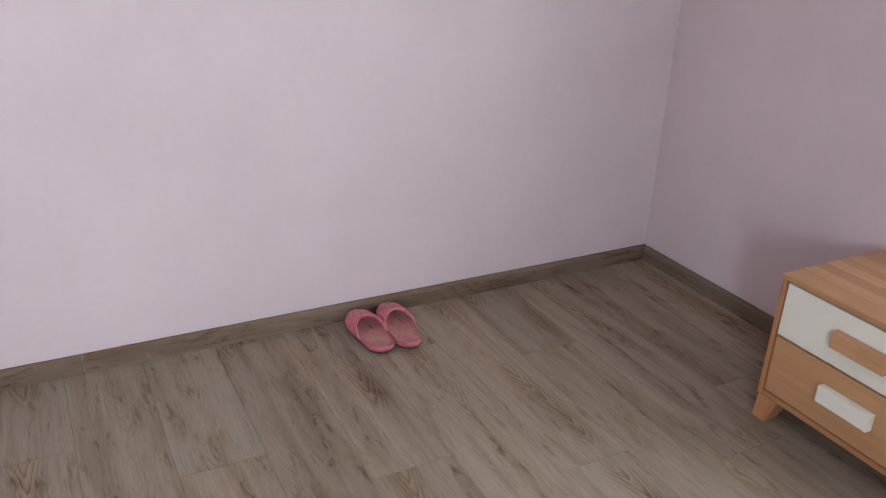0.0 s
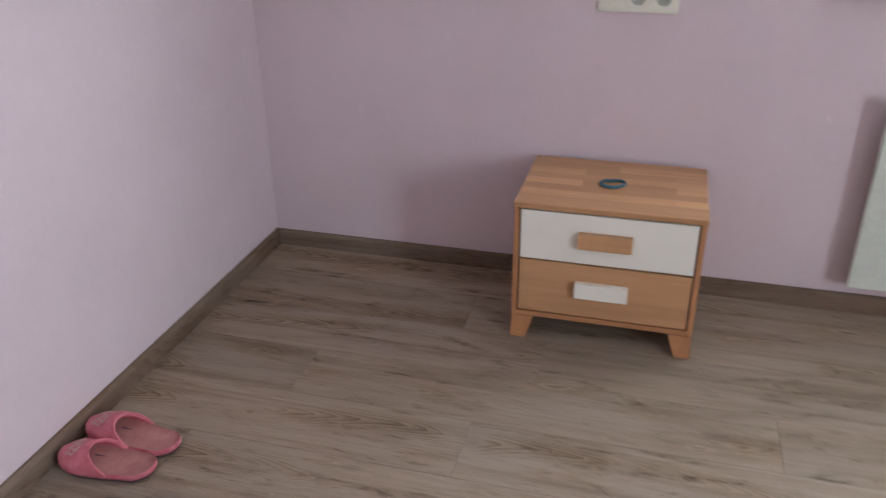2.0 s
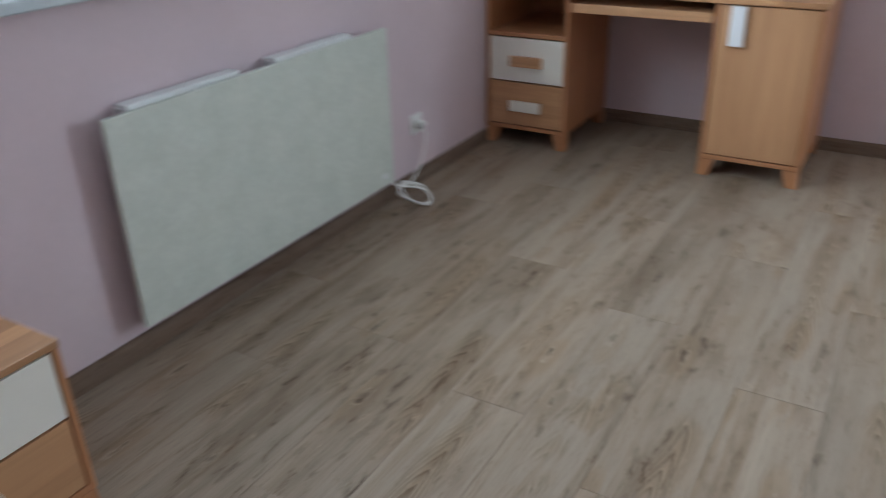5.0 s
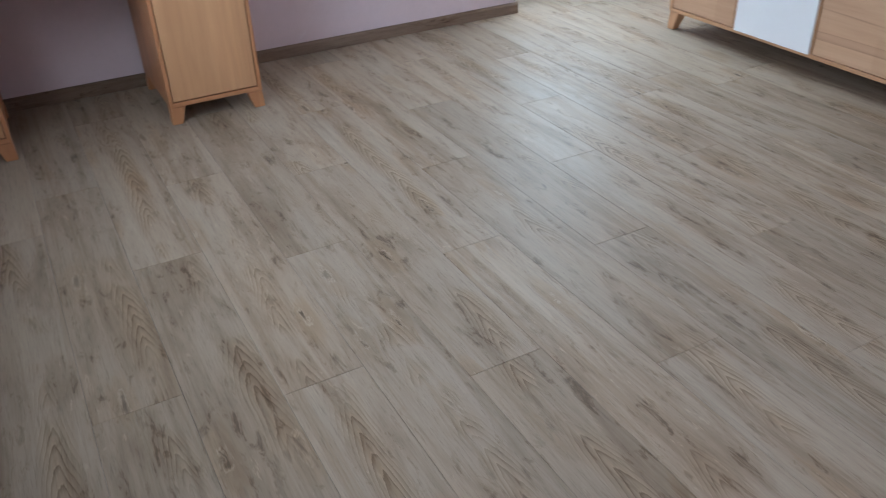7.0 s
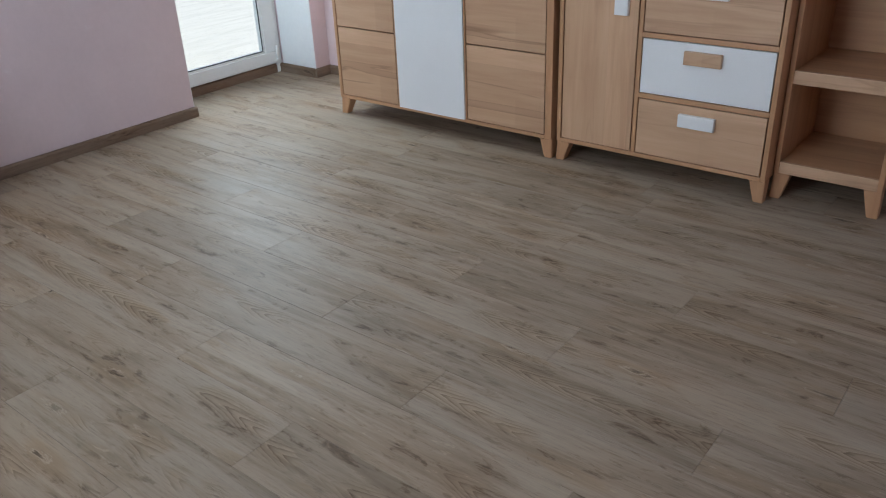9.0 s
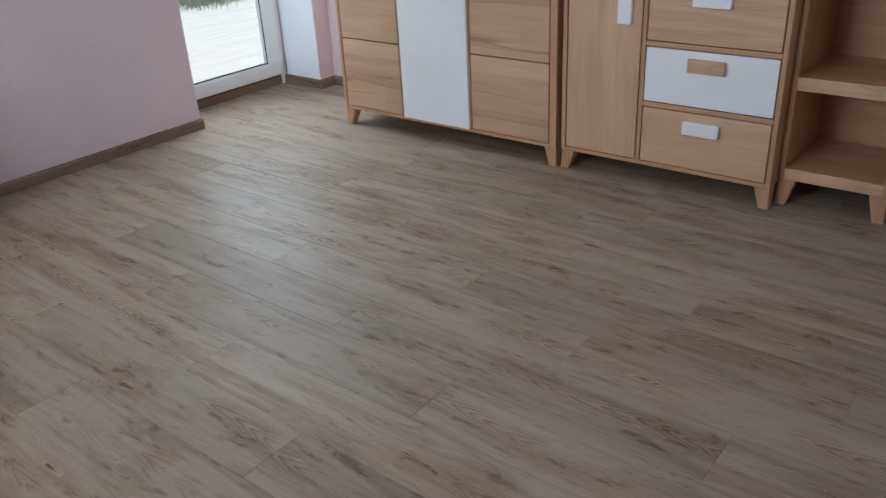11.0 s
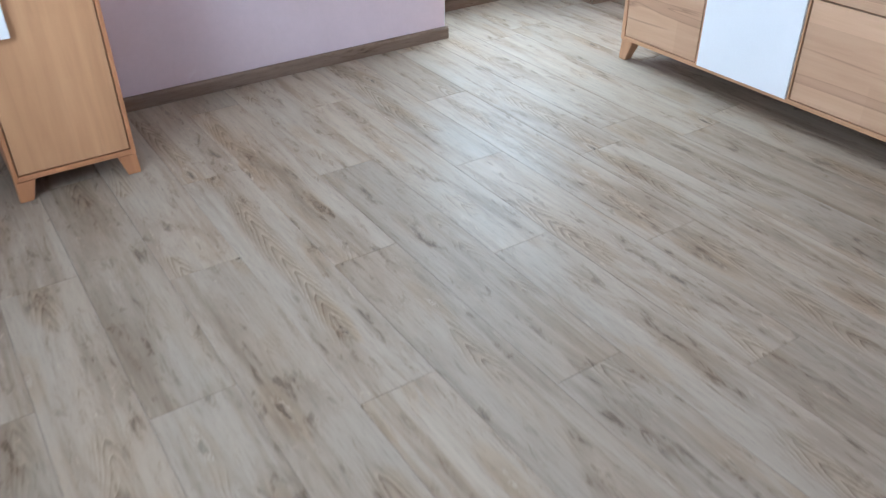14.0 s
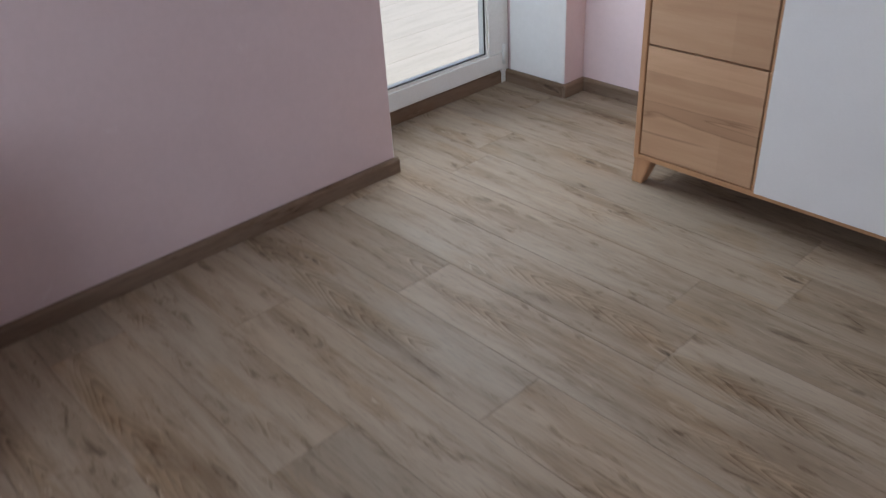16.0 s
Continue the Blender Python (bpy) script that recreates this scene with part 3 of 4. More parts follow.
# raised shelf at the back of the desktop
hb = DD - 0.235
hutch = board(desk, "raised_shelf_base", 0.03, 1.372, hb, DD - 0.016, DH + 0.0005, DH + 0.022, M_DX, 0.003)
board(desk, "raised_shelf_side", 0.03, 0.05, hb + 0.012, DD - 0.016, DH + 0.0225, DH + 0.36, M_DZ)
board(desk, "raised_shelf_side", 1.352, 1.372, hb + 0.012, DD - 0.016, DH + 0.0225, DH + 0.36, M_DZ)
board(desk, "raised_shelf_divider", 0.43, 0.45, hb + 0.012, DD - 0.016, DH + 0.0225, DH + 0.36, M_DZ)
board(desk, "raised_shelf_top", 0.03, 1.372, hb + 0.012, DD - 0.016, DH + 0.3605, DH + 0.38, M_DX)

# sideboard nearest the balcony door, its back to the south wall
YF = -3.600
CW, CD, CH, LEG = 1.404, 0.575, 0.93, 0.094


def case(ob, w, d, h, leg, posts=(), stile=0.02):
    """Carcass: sides, top, bottom, back, inner uprights and feet."""
    board(ob, "top", 0, w, 0, d, h - 0.022, h, M_BX, 0.003)
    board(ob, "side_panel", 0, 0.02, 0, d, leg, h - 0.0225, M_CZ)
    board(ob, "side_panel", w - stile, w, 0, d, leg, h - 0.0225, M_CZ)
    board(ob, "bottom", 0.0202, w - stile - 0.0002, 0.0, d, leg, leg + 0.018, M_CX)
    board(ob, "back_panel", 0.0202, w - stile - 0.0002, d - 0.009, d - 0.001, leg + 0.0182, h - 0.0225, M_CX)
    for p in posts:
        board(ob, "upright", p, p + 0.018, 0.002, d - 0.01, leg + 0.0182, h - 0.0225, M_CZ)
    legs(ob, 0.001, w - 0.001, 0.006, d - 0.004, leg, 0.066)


c1 = thing("sideboard", (3.931, YF, 0), "beech sideboard with streaked fronts and one white door", "sideboard", rz=180)
case(c1, CW, CD, CH, LEG, stile=0.036)
zb = LEG + 0.021
for name, a, b, m in (("drawer_front", 0.025, 0.438, M_BX_DARK), ("cupboard_door", 0.452, 0.893, M_LACQ), ("drawer_front", 0.910, CW - 0.041, M_BX_DARK)):
    if m is M_LACQ:
        dr = front(c1, name, a, b, zb - 0.008, CH - 0.026, m, -0.004, 0.02, "white lacquered door")
    else:
        front(c1, name, a, b, zb, 0.4965, m, 0.001, label="beech front with dark heartwood streaks")
        front(c1, name, a, b, 0.5015, CH - 0.026, m, 0.001, label="beech front with dark heartwood streaks")
for p in (0.442, 0.8945):
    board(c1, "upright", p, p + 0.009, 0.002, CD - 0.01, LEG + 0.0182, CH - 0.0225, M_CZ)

c2 = thing("chest_of_drawers", (2.503, YF - 0.012, 0), "beech commode with a door and three drawers, one white", "commode", rz=180)
W2 = 0.986
case(c2, W2, CD - 0.012, CH, LEG, (0.383,))
d = front(c2, "cupboard_door", 0.0255, 0.3785, zb, CH - 0.026, M_BZ, 0.001, label="plain beech door")
handle(d, 0.280, 0.671, 0.062, 0.150, M_LACQ, label="upright white block handle")
for z in (0.367, 0.628):
    board(c2, "rail", 0.4012, W2 - 0.0202, 0.001, CD - 0.03, z, z + 0.020, M_CX)
for za, zc, m, hm, hl, lab in ((zb, 0.363, M_BX, M_LACQ, "white block handle", "beech drawer front"), (0.391, 0.624, M_LACQ, M_BX, "beech block handle", "white lacquered drawer front"),
                               (0.652, CH - 0.026, M_BX, M_LACQ, "white block handle", "beech drawer front")):
    d = front(c2, "drawer_front", 0.406, W2 - 0.025, za, zc, m, 0.001, label=lab)
    handle(d, 0.270, (0.300 if za < 0.2 else 0.566 if za < 0.5 else 0.83) - za, 0.157, 0.055, hm, label=hl)

sh = thing("open_shelf", (1.513, -3.70, 0), "open beech shelf unit with empty compartments", "shelf unit", rz=180)
WS, DS = 0.415, 0.475
board(sh, "top", 0, WS, 0, DS, CH - 0.022, CH, M_BX, 0.003)
SL = 0.113
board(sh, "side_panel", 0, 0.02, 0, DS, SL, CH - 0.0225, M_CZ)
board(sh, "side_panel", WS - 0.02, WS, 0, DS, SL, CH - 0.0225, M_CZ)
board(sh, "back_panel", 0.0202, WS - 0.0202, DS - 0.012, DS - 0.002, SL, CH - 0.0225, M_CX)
for za, zc in ((SL + 0.001, 0.163), (0.490, 0.544)):
    board(sh, "shelf_board", 0.0202, WS - 0.0202, 0.020, DS - 0.0125, zc - 0.022, zc - 0.003, M_CX)
    board(sh, "shelf_lip", 0.0202, WS - 0.0202, 0.001, 0.0197, za, zc, M_BX, 0.003, "pale beech front lip")
legs(sh, 0.001, WS - 0.001, 0.006, DS - 0.006, SL - 0.0005, 0.066)

# ---- wall heater under the window ----
HX0, HX1, HZ0, HZ1, HY = 1.961, 3.183, 0.111, 0.698, -0.071
heater = thing("wall_heater", (HX0, HY, HZ0), "flat pale grey-green stone panel heater on wall brackets", "heater")
hw, hh = HX1 - HX0, HZ1 - HZ0
part("stone_panel", block(0, hw, 0, 0.014, 0, hh, 0.003), M_HEAT, heater)
part("back_casing", block(0.06, hw - 0.06, 0.0145, 0.05, 0.05, hh - 0.03, 0.004), M_HEAT_EDGE, heater, "white metal back casing")
for a, b in ((0.085, 0.49), (0.64, 1.035)):
    br = part("bracket_rail", block(a, b, 0.016, 0.060, hh - 0.028, hh + 0.012, 0.003), M_HEAT_EDGE, heater, "white metal bracket rail")
    part("bracket_cap", block(a - 0.008, a - 0.0005, 0.03, 0.058, hh - 0.026, hh + 0.004, 0.002), M_METAL, br, "grey end cap")
part("rating_plate", block(hw - 0.075, hw - 0.045, -0.0012, -0.0002, 0.03, 0.05), M_HEAT_EDGE, heater, "small pale maker's plate")

# ---- sockets ----
def round_well(cx, cz, r, depth, y=0.0):
    """A shallow round dish with a wall and a floor, open to -y."""
    bm = bmesh.new()
    n = 24
    ring = lambda rad, yy: [bm.verts.new((cx + rad * math.cos(2 * math.pi * k / n), yy, cz + rad * math.sin(2 * math.pi * k / n))) for k in range(n)]
    rings = [ring(r + 0.0025, y), ring(r, y - 0.0012), ring(r - 0.001, y + depth)]
    for a, b in zip(rings, rings[1:]):
        for k in range(n):
            bm.faces.new((a[k], a[(k + 1) % n], b[(k + 1) % n], b[k]))
    bm.faces.new(rings[-1])
    return bm


def square_with_hole(w, h, r, t):
    """A square plate with a round hole in its middle."""
    bm = bmesh.new()
    n = 24
    outer, inner = [], []
    for k in range(n):
        a = 2 * math.pi * k / n
        c, s = math.cos(a), math.sin(a)
        q = 1 / max(abs(c) / (w / 2), abs(s) / (h / 2))
        outer.append((c * q, s * q))
        inner.append((c * r, s * r))
    lay = {}
    for key, pts, yy in (("of", outer, -t), ("if", inner, -t), ("ob", outer, 0.0), ("ib", inner, 0.0)):
        lay[key] = [bm.verts.new((x, yy, z)) for x, z in pts]
    for a, b in (("of", "if"), ("of", "ob"), ("if", "ib")):
        for k in range(n):
            bm.faces.new((lay[a][k], lay[a][(k + 1) % n], lay[b][(k + 1) % n], lay[b][k]))
    return bm


SX, SZ, SW = 1.133, 0.899, 0.232
sock = thing("socket_panel", (SX, 0.0, SZ), "ivory plastic panel of one blank and two sockets", "power socket")
part("frame", block(0, SW, -0.010, -0.0005, 0, 0.083, 0.004), M_PLASTIC, sock)
part("blank_cover", block(0.010, 0.075, -0.0145, -0.0102, 0.009, 0.074, 0.002), M_PLASTIC, sock, "plain ivory cover plate")
for cx in (0.1165, 0.189):
    face = part("socket_insert", square_with_hole(0.063, 0.065, 0.0205, 0.0045), M_PLASTIC, sock, "ivory socket insert")
    face.location = (cx, -0.0102, 0.0415)
    part("socket_well", round_well(0, 0, 0.0195, 0.003, -0.003), M_WELL, face, "shadowed round socket well", True)
    for hx in (-0.0095, 0.0095):
        part("contact_hole", tube([(hx, -0.0008, 0), (hx, -0.0004, 0)], 0.0026, 10), M_HOLE, face)
    part("earth_clip", block(-0.003, 0.003, -0.004, -0.0008, 0.0165, 0.0190, 0.0005), M_METAL, face)
    part("earth_clip", block(-0.003, 0.003, -0.004, -0.0008, -0.0190, -0.0165, 0.0005), M_METAL, face)

# ---- floor socket, plug and the heater's coiled cable ----
outlet = thing("wall_outlet", (3.455, 0.0, 0.215), "single white wall socket low on the pink wall", "power socket")
part("frame", block(-0.041, 0.041, -0.010, -0.0005, 0, 0.082, 0.004), M_CABLE, outlet)
plug = part("plug", tube([(0.0, -0.0102, 0.041), (0.0, -0.035, 0.041), (0.0, -0.042, 0.037)], 0.018, 14), M_CABLE, None, smooth=True)
plug.location = (3.455, 0.0, 0.215)
tagged(plug, "white plug in the low wall socket", "plug")
keys = [(3.455, -0.040, 0.250), (3.452, -0.052, 0.20), (3.43, -0.045, 0.12), (3.385, -0.045, 0.075)]
turns = 3
for k in range(turns * 8):
    a = 2 * math.pi * k / 8 + 0.9
    r = 0.062 + 0.016 * math.sin(2.1 * k)
    lift = 0.012 + 0.055 * (0.5 + 0.5 * math.sin(a)) + 0.004 * (k % 5)
    keys.append((3.245 + r * math.cos(a) * 0.95 + 0.006 * math.sin(k), -0.122 + 0.062 * math.sin(a) + 0.004 * math.cos(1.7 * k), lift))
keys += [(3.205, -0.06, 0.085), (3.195, -0.05, 0.13), (3.165, -0.045, 0.17)]
cable = part("heater_cable", tube(smooth_path(keys, 8), 0.0042, 8), M_CABLE, None, smooth=True)
tagged(cable, "white power cable in a loose coil on the floor", "cable")

# ---- small things ----
ring = []
for k in range(36):
    a = 2 * math.pi * k / 36
    r = 1 + 0.07 * math.sin(2 * a + 0.6) + 0.04 * math.sin(3 * a)
    ring.append((0.034 * r * math.cos(a), 0.028 * r * math.sin(a), 0.0042 + 0.0015 * math.sin(2 * a) ** 2))
tie = part("hair_tie", tube(ring, 0.0045, 8, True), M_TIE, None, smooth=True)
tie.matrix_world = pose(1.236, -0.238, H, 0, 0, 12)
tagged(tie, "dark teal elastic hair tie on the bedside cabinet", "hair tie")


def clog_outline(s, half):
    """Half width of the sole at s from heel 0 to toe 1."""
    heel = math.sqrt(max(0.0, 1 - (1 - min(s / 0.19, 1)) ** 2))
    toe = math.sqrt(max(0.0, 1 - ((max(s, 0.78) - 0.78) / 0.22) ** 2))
    mid = 0.88 + 0.12 * math.sin(math.pi * min(max((s - 0.25) / 0.75, 0), 1) - 0.2)
    return half * heel * toe * mid


def clog(at, turn, label, L=0.250):
    """A closed-toe backless foam clog, toe along local +y."""
    half, n, m = 0.051, 30, 18
    ob = thing("slipper", at, label, "slipper", "pair of slippers", rz=turn)
    # sole
    bm = bmesh.new()
    rings = []
    levels = [(0.0095, 0.95), (0.015, 1.0), (0.022, 1.0), (0.026, 0.97)]
    ss = [0.5 - 0.5 * math.cos(math.pi * i / n) for i in range(n + 1)]
    line = [(clog_outline(s, half), L * s) for s in ss]
    around = [(-x, y) for x, y in line] + [(x, y) for x, y in line[::-1][1:-1]]
    rise = lambda y: 0.010 * max(0.0, (y / L - 0.72) / 0.28) ** 2 + 0.006 * max(0.0, 0.2 - y / L) / 0.2
    for z, k in levels:
        rings.append([bm.verts.new((x * k, L / 2 + (y - L / 2) * (1 - (1 - k) * 0.5), z + rise(y))) for x, y in around])
    for a, b in zip(rings, rings[1:]):
        for i in range(len(a)):
            bm.faces.new((a[i], a[(i + 1) % len(a)], b[(i + 1) % len(a)], b[i]))
    bm.faces.new(rings[0][::-1])
    part("sole", bm, M_PINK, ob, smooth=True)
    bm = bmesh.new()
    tread = [[bm.verts.new((x * k, L / 2 + (y - L / 2) * (1 - (1 - k) * 0.5), z + rise(y))) for x, y in around] for z, k in ((0.0, 0.87), (0.0094, 0.945))]
    for i in range(len(around)):
        bm.faces.new((tread[0][i], tread[0][(i + 1) % len(around)], tread[1][(i + 1) % len(around)], tread[1][i]))
    bm.faces.new(tread[0][::-1])
    bm.faces.new(tread[1])
    part("tread", bm, M_SOLE, ob, "thin dark outsole")
    bm = bmesh.new()
    foot = [[bm.verts.new((x * k, L / 2 + (y - L / 2) * (0.55 + 0.45 * k), zz + rise(y))) for x, y in around] for k, zz in ((0.965, 0.0262), (0.88, 0.0190), (0.5, 0.0165), (0.15, 0.016))]
    for a, b in zip(foot, foot[1:]):
        for i in range(len(a)):
            bm.faces.new((a[i], a[(i + 1) % len(a)], b[(i + 1) % len(a)], b[i]))
    bm.faces.new(foot[-1])
    part("footbed", bm, M_PINK_IN, ob, "worn dull pink footbed, darkened for shade inside", True)
    # upper: a vault over the front, with a thick rim; its opening sweeps back along the sides
    bm = bmesh.new()
    outer, inner = [], []
    for j in range(n + 1):
        row_o, row_i = [], []
        for i in range(m + 1):
            u = -1 + 2 * i / m
            s0 = 0.645 - 0.235 * abs(u) ** 1.8
            s = s0 + (0.995 - s0) * (j / n)
            hw_ = clog_outline(s, half)
            g = min(1.0, max(0.0, (1 - s) / 0.42))
            hgt = 0.018 + 0.039 * math.sin(0.5 * math.pi * g) ** 0.62
            ang = u * math.pi / 2
            y = L * s
            for row, shrink in ((row_o, 0.0), (row_i, 0.0045)):
                ww_ = max(hw_ * 1.03 - shrink, 0.0005)
                zz = 0.020 + rise(y) + max(hgt - 0.012 - shrink, 0.001) * math.cos(ang) ** 0.75 if abs(u) < 1 else 0.020 + rise(y)
                row.append(bm.verts.new((ww_ * math.sin(ang), y - shrink * 0.3 * (j / n), zz)))
        outer.append(row_o)
        inner.append(row_i)
    for g, flip in ((outer, False), (inner, True)):
        for j in range(n):
            for i in range(m):
                q = (g[j][i], g[j][i + 1], g[j + 1][i + 1], g[j + 1][i])
                bm.faces.new(q[::-1] if flip else q)
    for i in range(m):
        bm.faces.new((outer[0][i], inner[0][i], inner[0][i + 1], outer[0][i + 1]))
    for v in bm.verts:
        w = v.co * 26 + Vector((at[1] * 90, 0, 0))
        dent = 0.0042 * noise.noise(w) + 0.0022 * noise.noise(w * 2.7)
        v.co += Vector((v.co.x, 0, 0.06)).normalized() * dent * min(1.0, max(0.0, (v.co.z - 0.021) / 0.012))
    part("upper", bm, M_PINK, ob, smooth=True)
    # faded print on the toe
    bm = bmesh.new()
    grid = []
    for j in range(7):
        s = 0.74 + 0.13 * j / 6
        hw_ = clog_outline(s, half)
        g = min(1.0, max(0.0, (1 - s) / 0.42))
        hgt = 0.018 + 0.039 * math.sin(0.5 * math.pi * g) ** 0.62
        row = []
        for i in range(9):
            ang = (-0.42 + 0.72 * i / 8 + 0.05 * math.sin(2.1 * j)) * math.pi / 2
            row.append(bm.verts.new((hw_ * 1.05 * math.sin(ang), L * s, 0.0225 + rise(L * s) + (hgt - 0.012) * math.cos(ang) ** 0.75)))
        grid.append(row)
    for j in range(6):
        for i in range(8):
            if (i * 5 + j * 3) % 7 not in (0, 4):
                bm.faces.new((grid[j][i], grid[j][i + 1], grid[j + 1][i + 1], grid[j + 1][i]))
    bmesh.ops.delete(bm, geom=[v for v in bm.verts if not v.link_faces], context="VERTS")
    part("toe_print", bm, M_PRINT, ob, "faded greyish print on the toe", True)
    pts = []
    for i in range(m + 1):
        u = -1 + 2 * i / m
        s0 = 0.645 - 0.235 * abs(u) ** 1.8
        ang = u * math.pi / 2
        g = min(1.0, max(0.0, (1 - s0) / 0.42))
        hgt = 0.018 + 0.039 * math.sin(0.5 * math.pi * g) ** 0.62
        pts.append((clog_outline(s0, half) * 1.02 * math.sin(ang), L * s0, 0.021 + rise(L * s0) + (hgt - 0.012) * max(math.cos(ang), 0.0) ** 0.75))
    part("rim", tube(smooth_path(pts, 3), 0.0027, 8), M_PINK, ob, "raised pink rim of the opening", True)
    return ob


clog((0.280, -1.246, 0.0), 93, "pink foam clog slipper beside its pair at the wall")
clog((0.290, -1.160, 0.0), 86, "pink foam clog slipper beside its pair at the wall", 0.268)


def crumple(name, cx, cy, z, rx, ry, h, mat, seed, label, category, turn=0):
    """A heap of soft cloth: a flattened body with folds."""
    bm = bmesh.new()
    nu, nv = 110, 44
    rows = []
    for j in range(nv + 1):
        v = j / nv
        rows.append([])
        for i in range(nu):
            a = 2 * math.pi * i / nu
            d = Vector((math.cos(a), math.sin(a), 0))
            edge = 1 + 0.22 * noise.noise(Vector((d.x * 1.3, d.y * 1.3, seed))) + 0.06 * noise.noise(Vector((d.x * 4, d.y * 4, seed + 3)))
            side = abs(noise.noise(Vector((d.x * 3.1 + 0.8 * v, d.y * 3.1, seed + 11 + 1.4 * v))))
            edge *= 1.03 - 0.26 * side * v
            rr = math.sin(min(v * 1.25, 1.0) * math.pi / 2) * (1 if v < 0.8 else 1 - 0.05 * (v - 0.8) / 0.2) * edge
            x, y = rx * rr * math.cos(a), ry * rr * math.sin(a)
            top = h * (1 - v ** 3.0) if v < 0.999 else 0
            wx = x + 0.05 * noise.noise(Vector((x * 9, y * 9, seed + 2)))
            ridge = 1 - 2.2 * abs(noise.noise(Vector((wx * 17 + y * 9, y * 5 - x * 6, seed + 7))))
            fine = 1 - 2.2 * abs(noise.noise(Vector((wx * 34 - y * 12, y * 24, seed))))
            fold = h * (0.36 * ridge + 0.09 * fine - 0.25 + 0.35 * noise.noise(Vector((x * 7, y * 7, seed + 5))))
            rows[-1].append(bm.verts.new((x, y, max(0.001, top + fold * (1 - v ** 4)))))
    for a, b in zip(rows, rows[1:]):
        for i in range(nu):
            bm.faces.new((a[i], b[i], b[(i + 1) % nu], a[(i + 1) % nu]))
    bmesh.ops.remove_doubles(bm, verts=rows[0], dist=0.0005)
    bm.faces.new(rows[-1][::-1])
    ob = part(name, bm, mat, None, smooth=True)
    ob.matrix_world = pose(cx, cy, z, 0, 0, turn)
    return tagged(ob, label, category)


sweater = crumple("sweater", 4.235, -0.655, DH, 0.155, 0.295, 0.082, M_CLOTH, 2.0, "crumpled dark navy knitted sweater on the desk", "clothing")
sleeve = tube(smooth_path([(-0.02, 0.17, 0.052), (-0.08, 0.12, 0.046), (-0.135, 0.04, 0.040), (-0.165, -0.05, 0.030), (-0.178, -0.13, 0.022), (-0.165, -0.20, 0.028), (-0.11, -0.25, 0.036)], 12), 0.034, 20)
for v in sleeve.verts:
    q = v.co * 21
    v.co += Vector((1, 0.2, 0.4)) * (0.020 * (0.4 - abs(noise.noise(q)))) + Vector((0, 0, 0.008 * noise.noise(q * 2.3)))
    v.co.z = max(v.co.z * 0.9, 0.002) if v.co.x > -0.185 else v.co.z
part("sleeve", sleeve, M_CLOTH_G, sweater, "rumpled grey-blue sleeve over the desk edge", True)
crumple("shirt", 4.50, -0.70, DH + 0.022, 0.085, 0.23, 0.16, M_CLOTH_W, 9.0, "crumpled white cotton shirt on the desk shelf", "clothing")

box = thing("storage_box", (1.788, 0.006, 0.9973), "small white plastic box on the window sill", "box")
part("body", block(0, 0.165, 0, 0.11, 0, 0.075, 0.004), M_PVC, box)
part("lid", block(-0.003, 0.168, -0.003, 0.113, 0.0755, 0.088, 0.003), M_PVC, box, "white lid with an overhanging rim")

# ---- terrace boards and dry grass ----
me = mesh_of("deck_board", block(0, 0.296, 0, 10.2, -0.02, 0, 0.002, 1), M_DECK)
for i in range(14):
    ob = new("deck_board", me)
    ob.parent = deck
    ob.location = (X_E + T + 0.01 + i * 0.299, -8.9, -0.042)

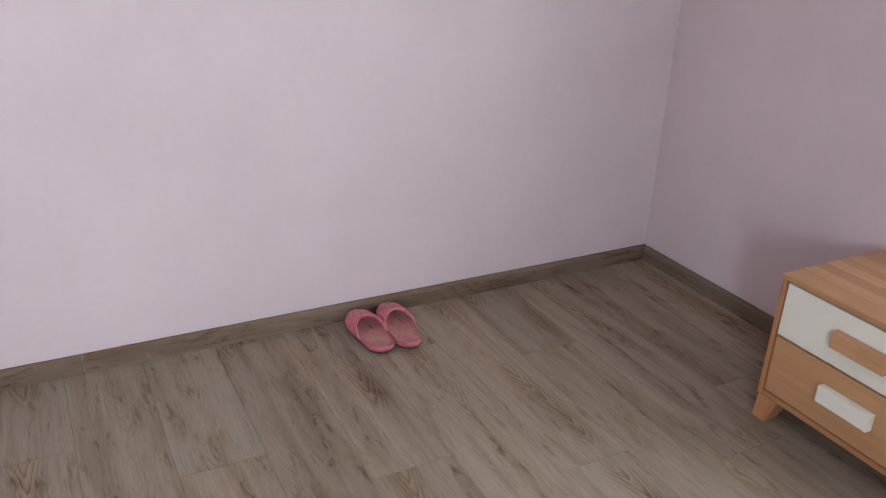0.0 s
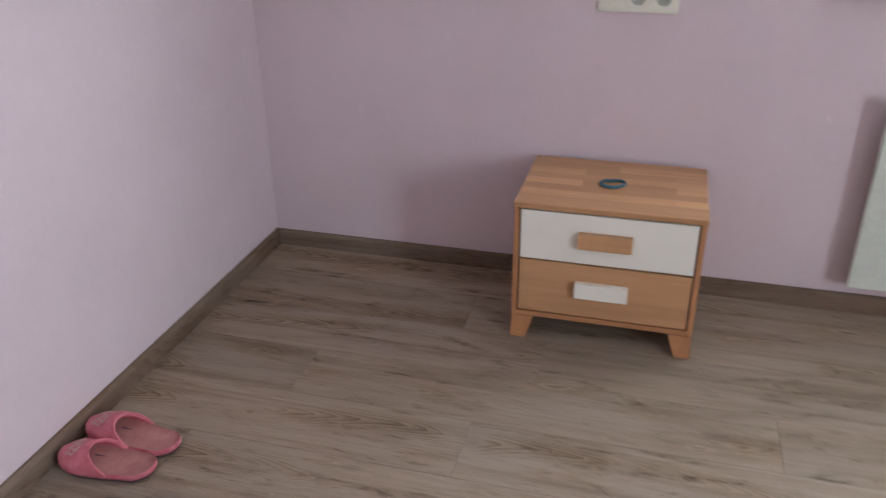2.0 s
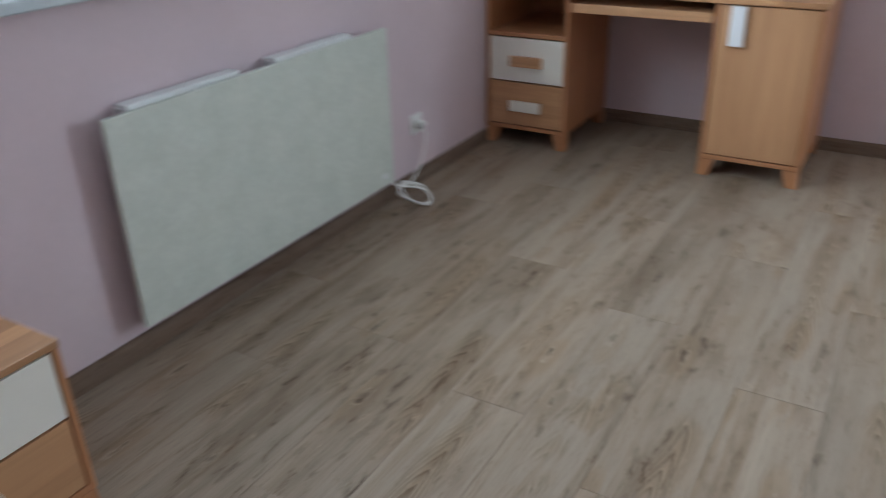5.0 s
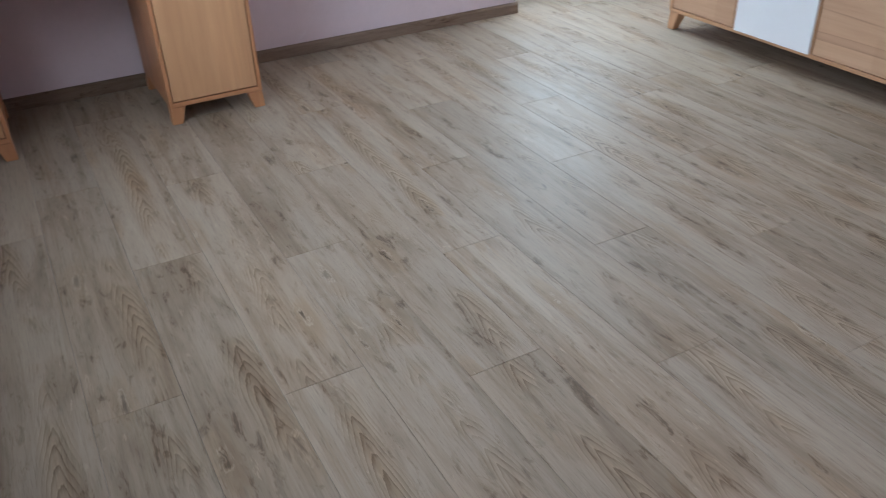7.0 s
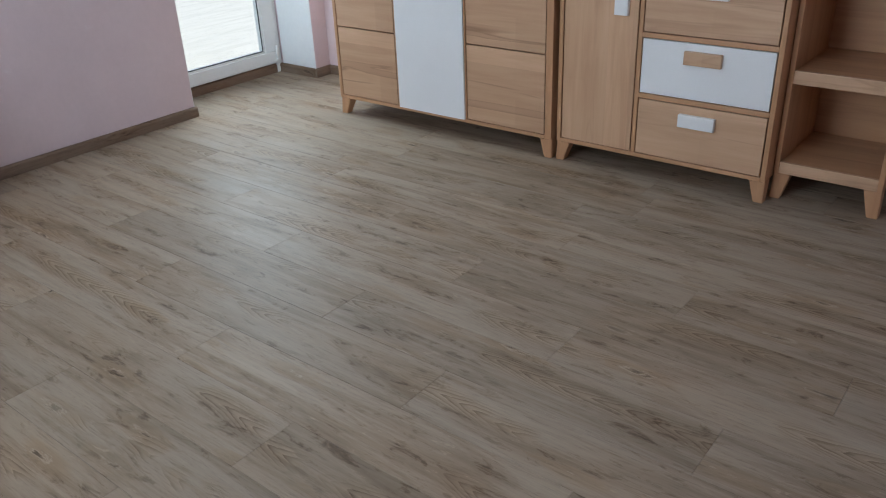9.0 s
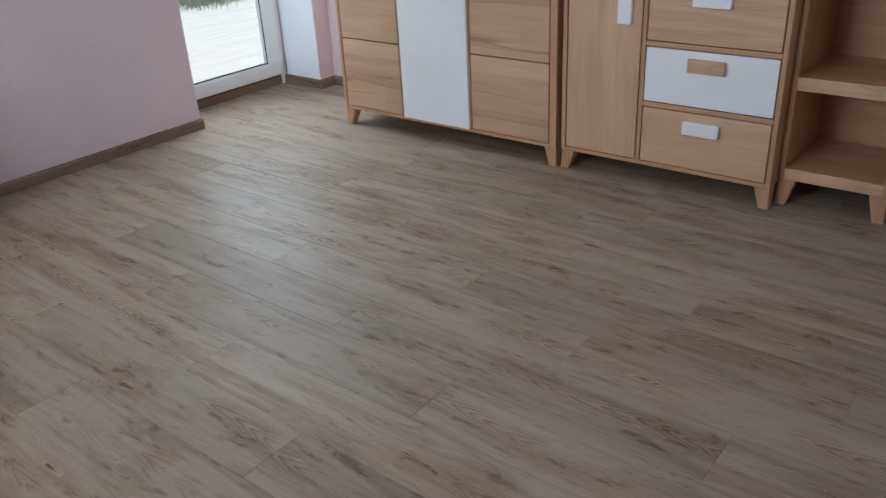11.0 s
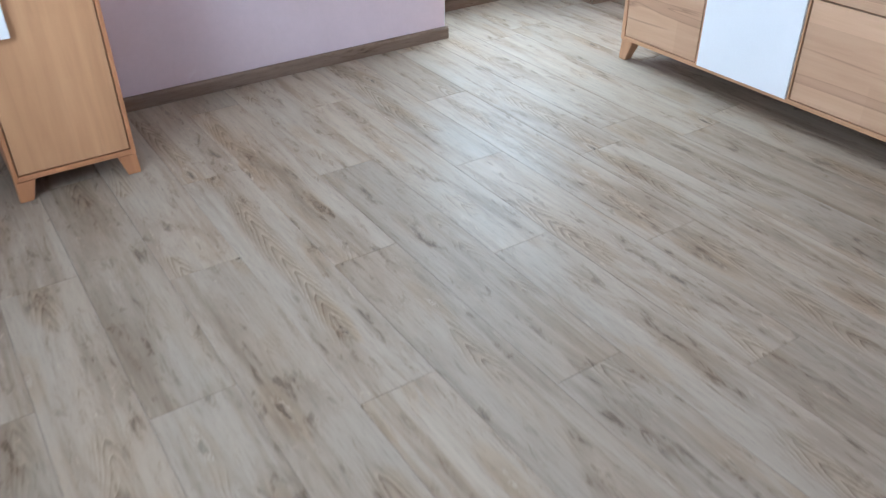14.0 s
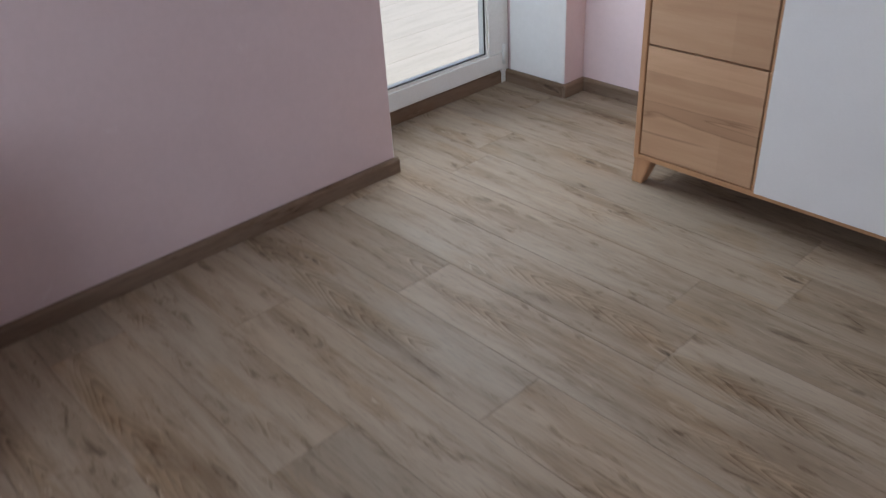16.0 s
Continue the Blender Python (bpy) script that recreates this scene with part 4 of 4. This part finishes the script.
rnd = random.Random(4)
bm = bmesh.new()
for k in range(1500):
    cx, cy = rnd.gauss(8.72, 0.22), rnd.gauss(-6.3, 0.30)
    h, lean, a, w = rnd.uniform(0.08, 0.26), rnd.uniform(0.02, 0.14), rnd.uniform(0, 6.28), rnd.uniform(0.002, 0.005)
    dx, dy = math.cos(a), math.sin(a)
    p = [(-w * dy, w * dx, 0), (w * dy, -w * dx, 0), (lean * 0.4 * dx + w * dy * 0.7, lean * 0.4 * dy - w * dx * 0.7, h * 0.6), (lean * 0.4 * dx - w * dy * 0.7, lean * 0.4 * dy + w * dx * 0.7, h * 0.6), (lean * dx, lean * dy, h)]
    v = [bm.verts.new((cx + q[0], cy + q[1], -0.042 + q[2])) for q in p]
    bm.faces.new((v[0], v[1], v[2], v[3]))
    bm.faces.new((v[3], v[2], v[4]))
gr = new("dry_grass", mesh_of("dry_grass", bm, M_GRASS))
tagged(gr, "clump of dry grass at the edge of the terrace", "grass", kind="stuff")

# ---- floor planks ----
PLANK_L, PLANK_W = 1.283, 0.2145
JOINTS = {2: 2.377, 3: 3.011, 4: 2.245, 5: 2.835, 6: 2.072, 7: 2.605, 8: 1.872, 9: 2.400, 10: 1.659, 11: 0.902, 12: 1.450, 13: 2.002, 14: 3.410, 15: 3.185, 16: 4.540}


def plank_mesh(length, width):
    """A plank with its top edges eased, origin at its lower left corner on the top."""
    bm = bmesh.new()
    c, g = 0.0008, 0.0004
    rings = [[bm.verts.new(p) for p in ((g + i, g + i, z), (length - g - i, g + i, z), (length - g - i, width - g - i, z), (g + i, width - g - i, z))]
             for i, z in ((0, -0.009), (0, -0.0006), (c, 0.0))]
    for a, b in zip(rings, rings[1:]):
        for k in range(4):
            bm.faces.new((a[k], a[(k + 1) % 4], b[(k + 1) % 4], b[k]))
    bm.faces.new(rings[2])
    return mesh_of("plank", bm, M_FLOOR)


cache = {}
row = 0
while row * PLANK_W < -Y_S:
    ya = -row * PLANK_W
    yb = max(Y_S, ya - PLANK_W)
    xe = X_DOOR + 0.03 if 14 <= row <= 19 else X_E
    start = JOINTS.get(row, (row * 0.83) % PLANK_L) % PLANK_L - PLANK_L
    while start < xe:
        a, b = max(0.0, start), min(xe, start + PLANK_L)
        if b - a > 0.01:
            key = (round(b - a, 4), round(ya - yb, 4))
            if key not in cache:
                cache[key] = plank_mesh(*key)
            ob = new("plank", cache[key])
            ob.parent = floor
            ob.location = (a, yb, 0)
        start += PLANK_L
    row += 1
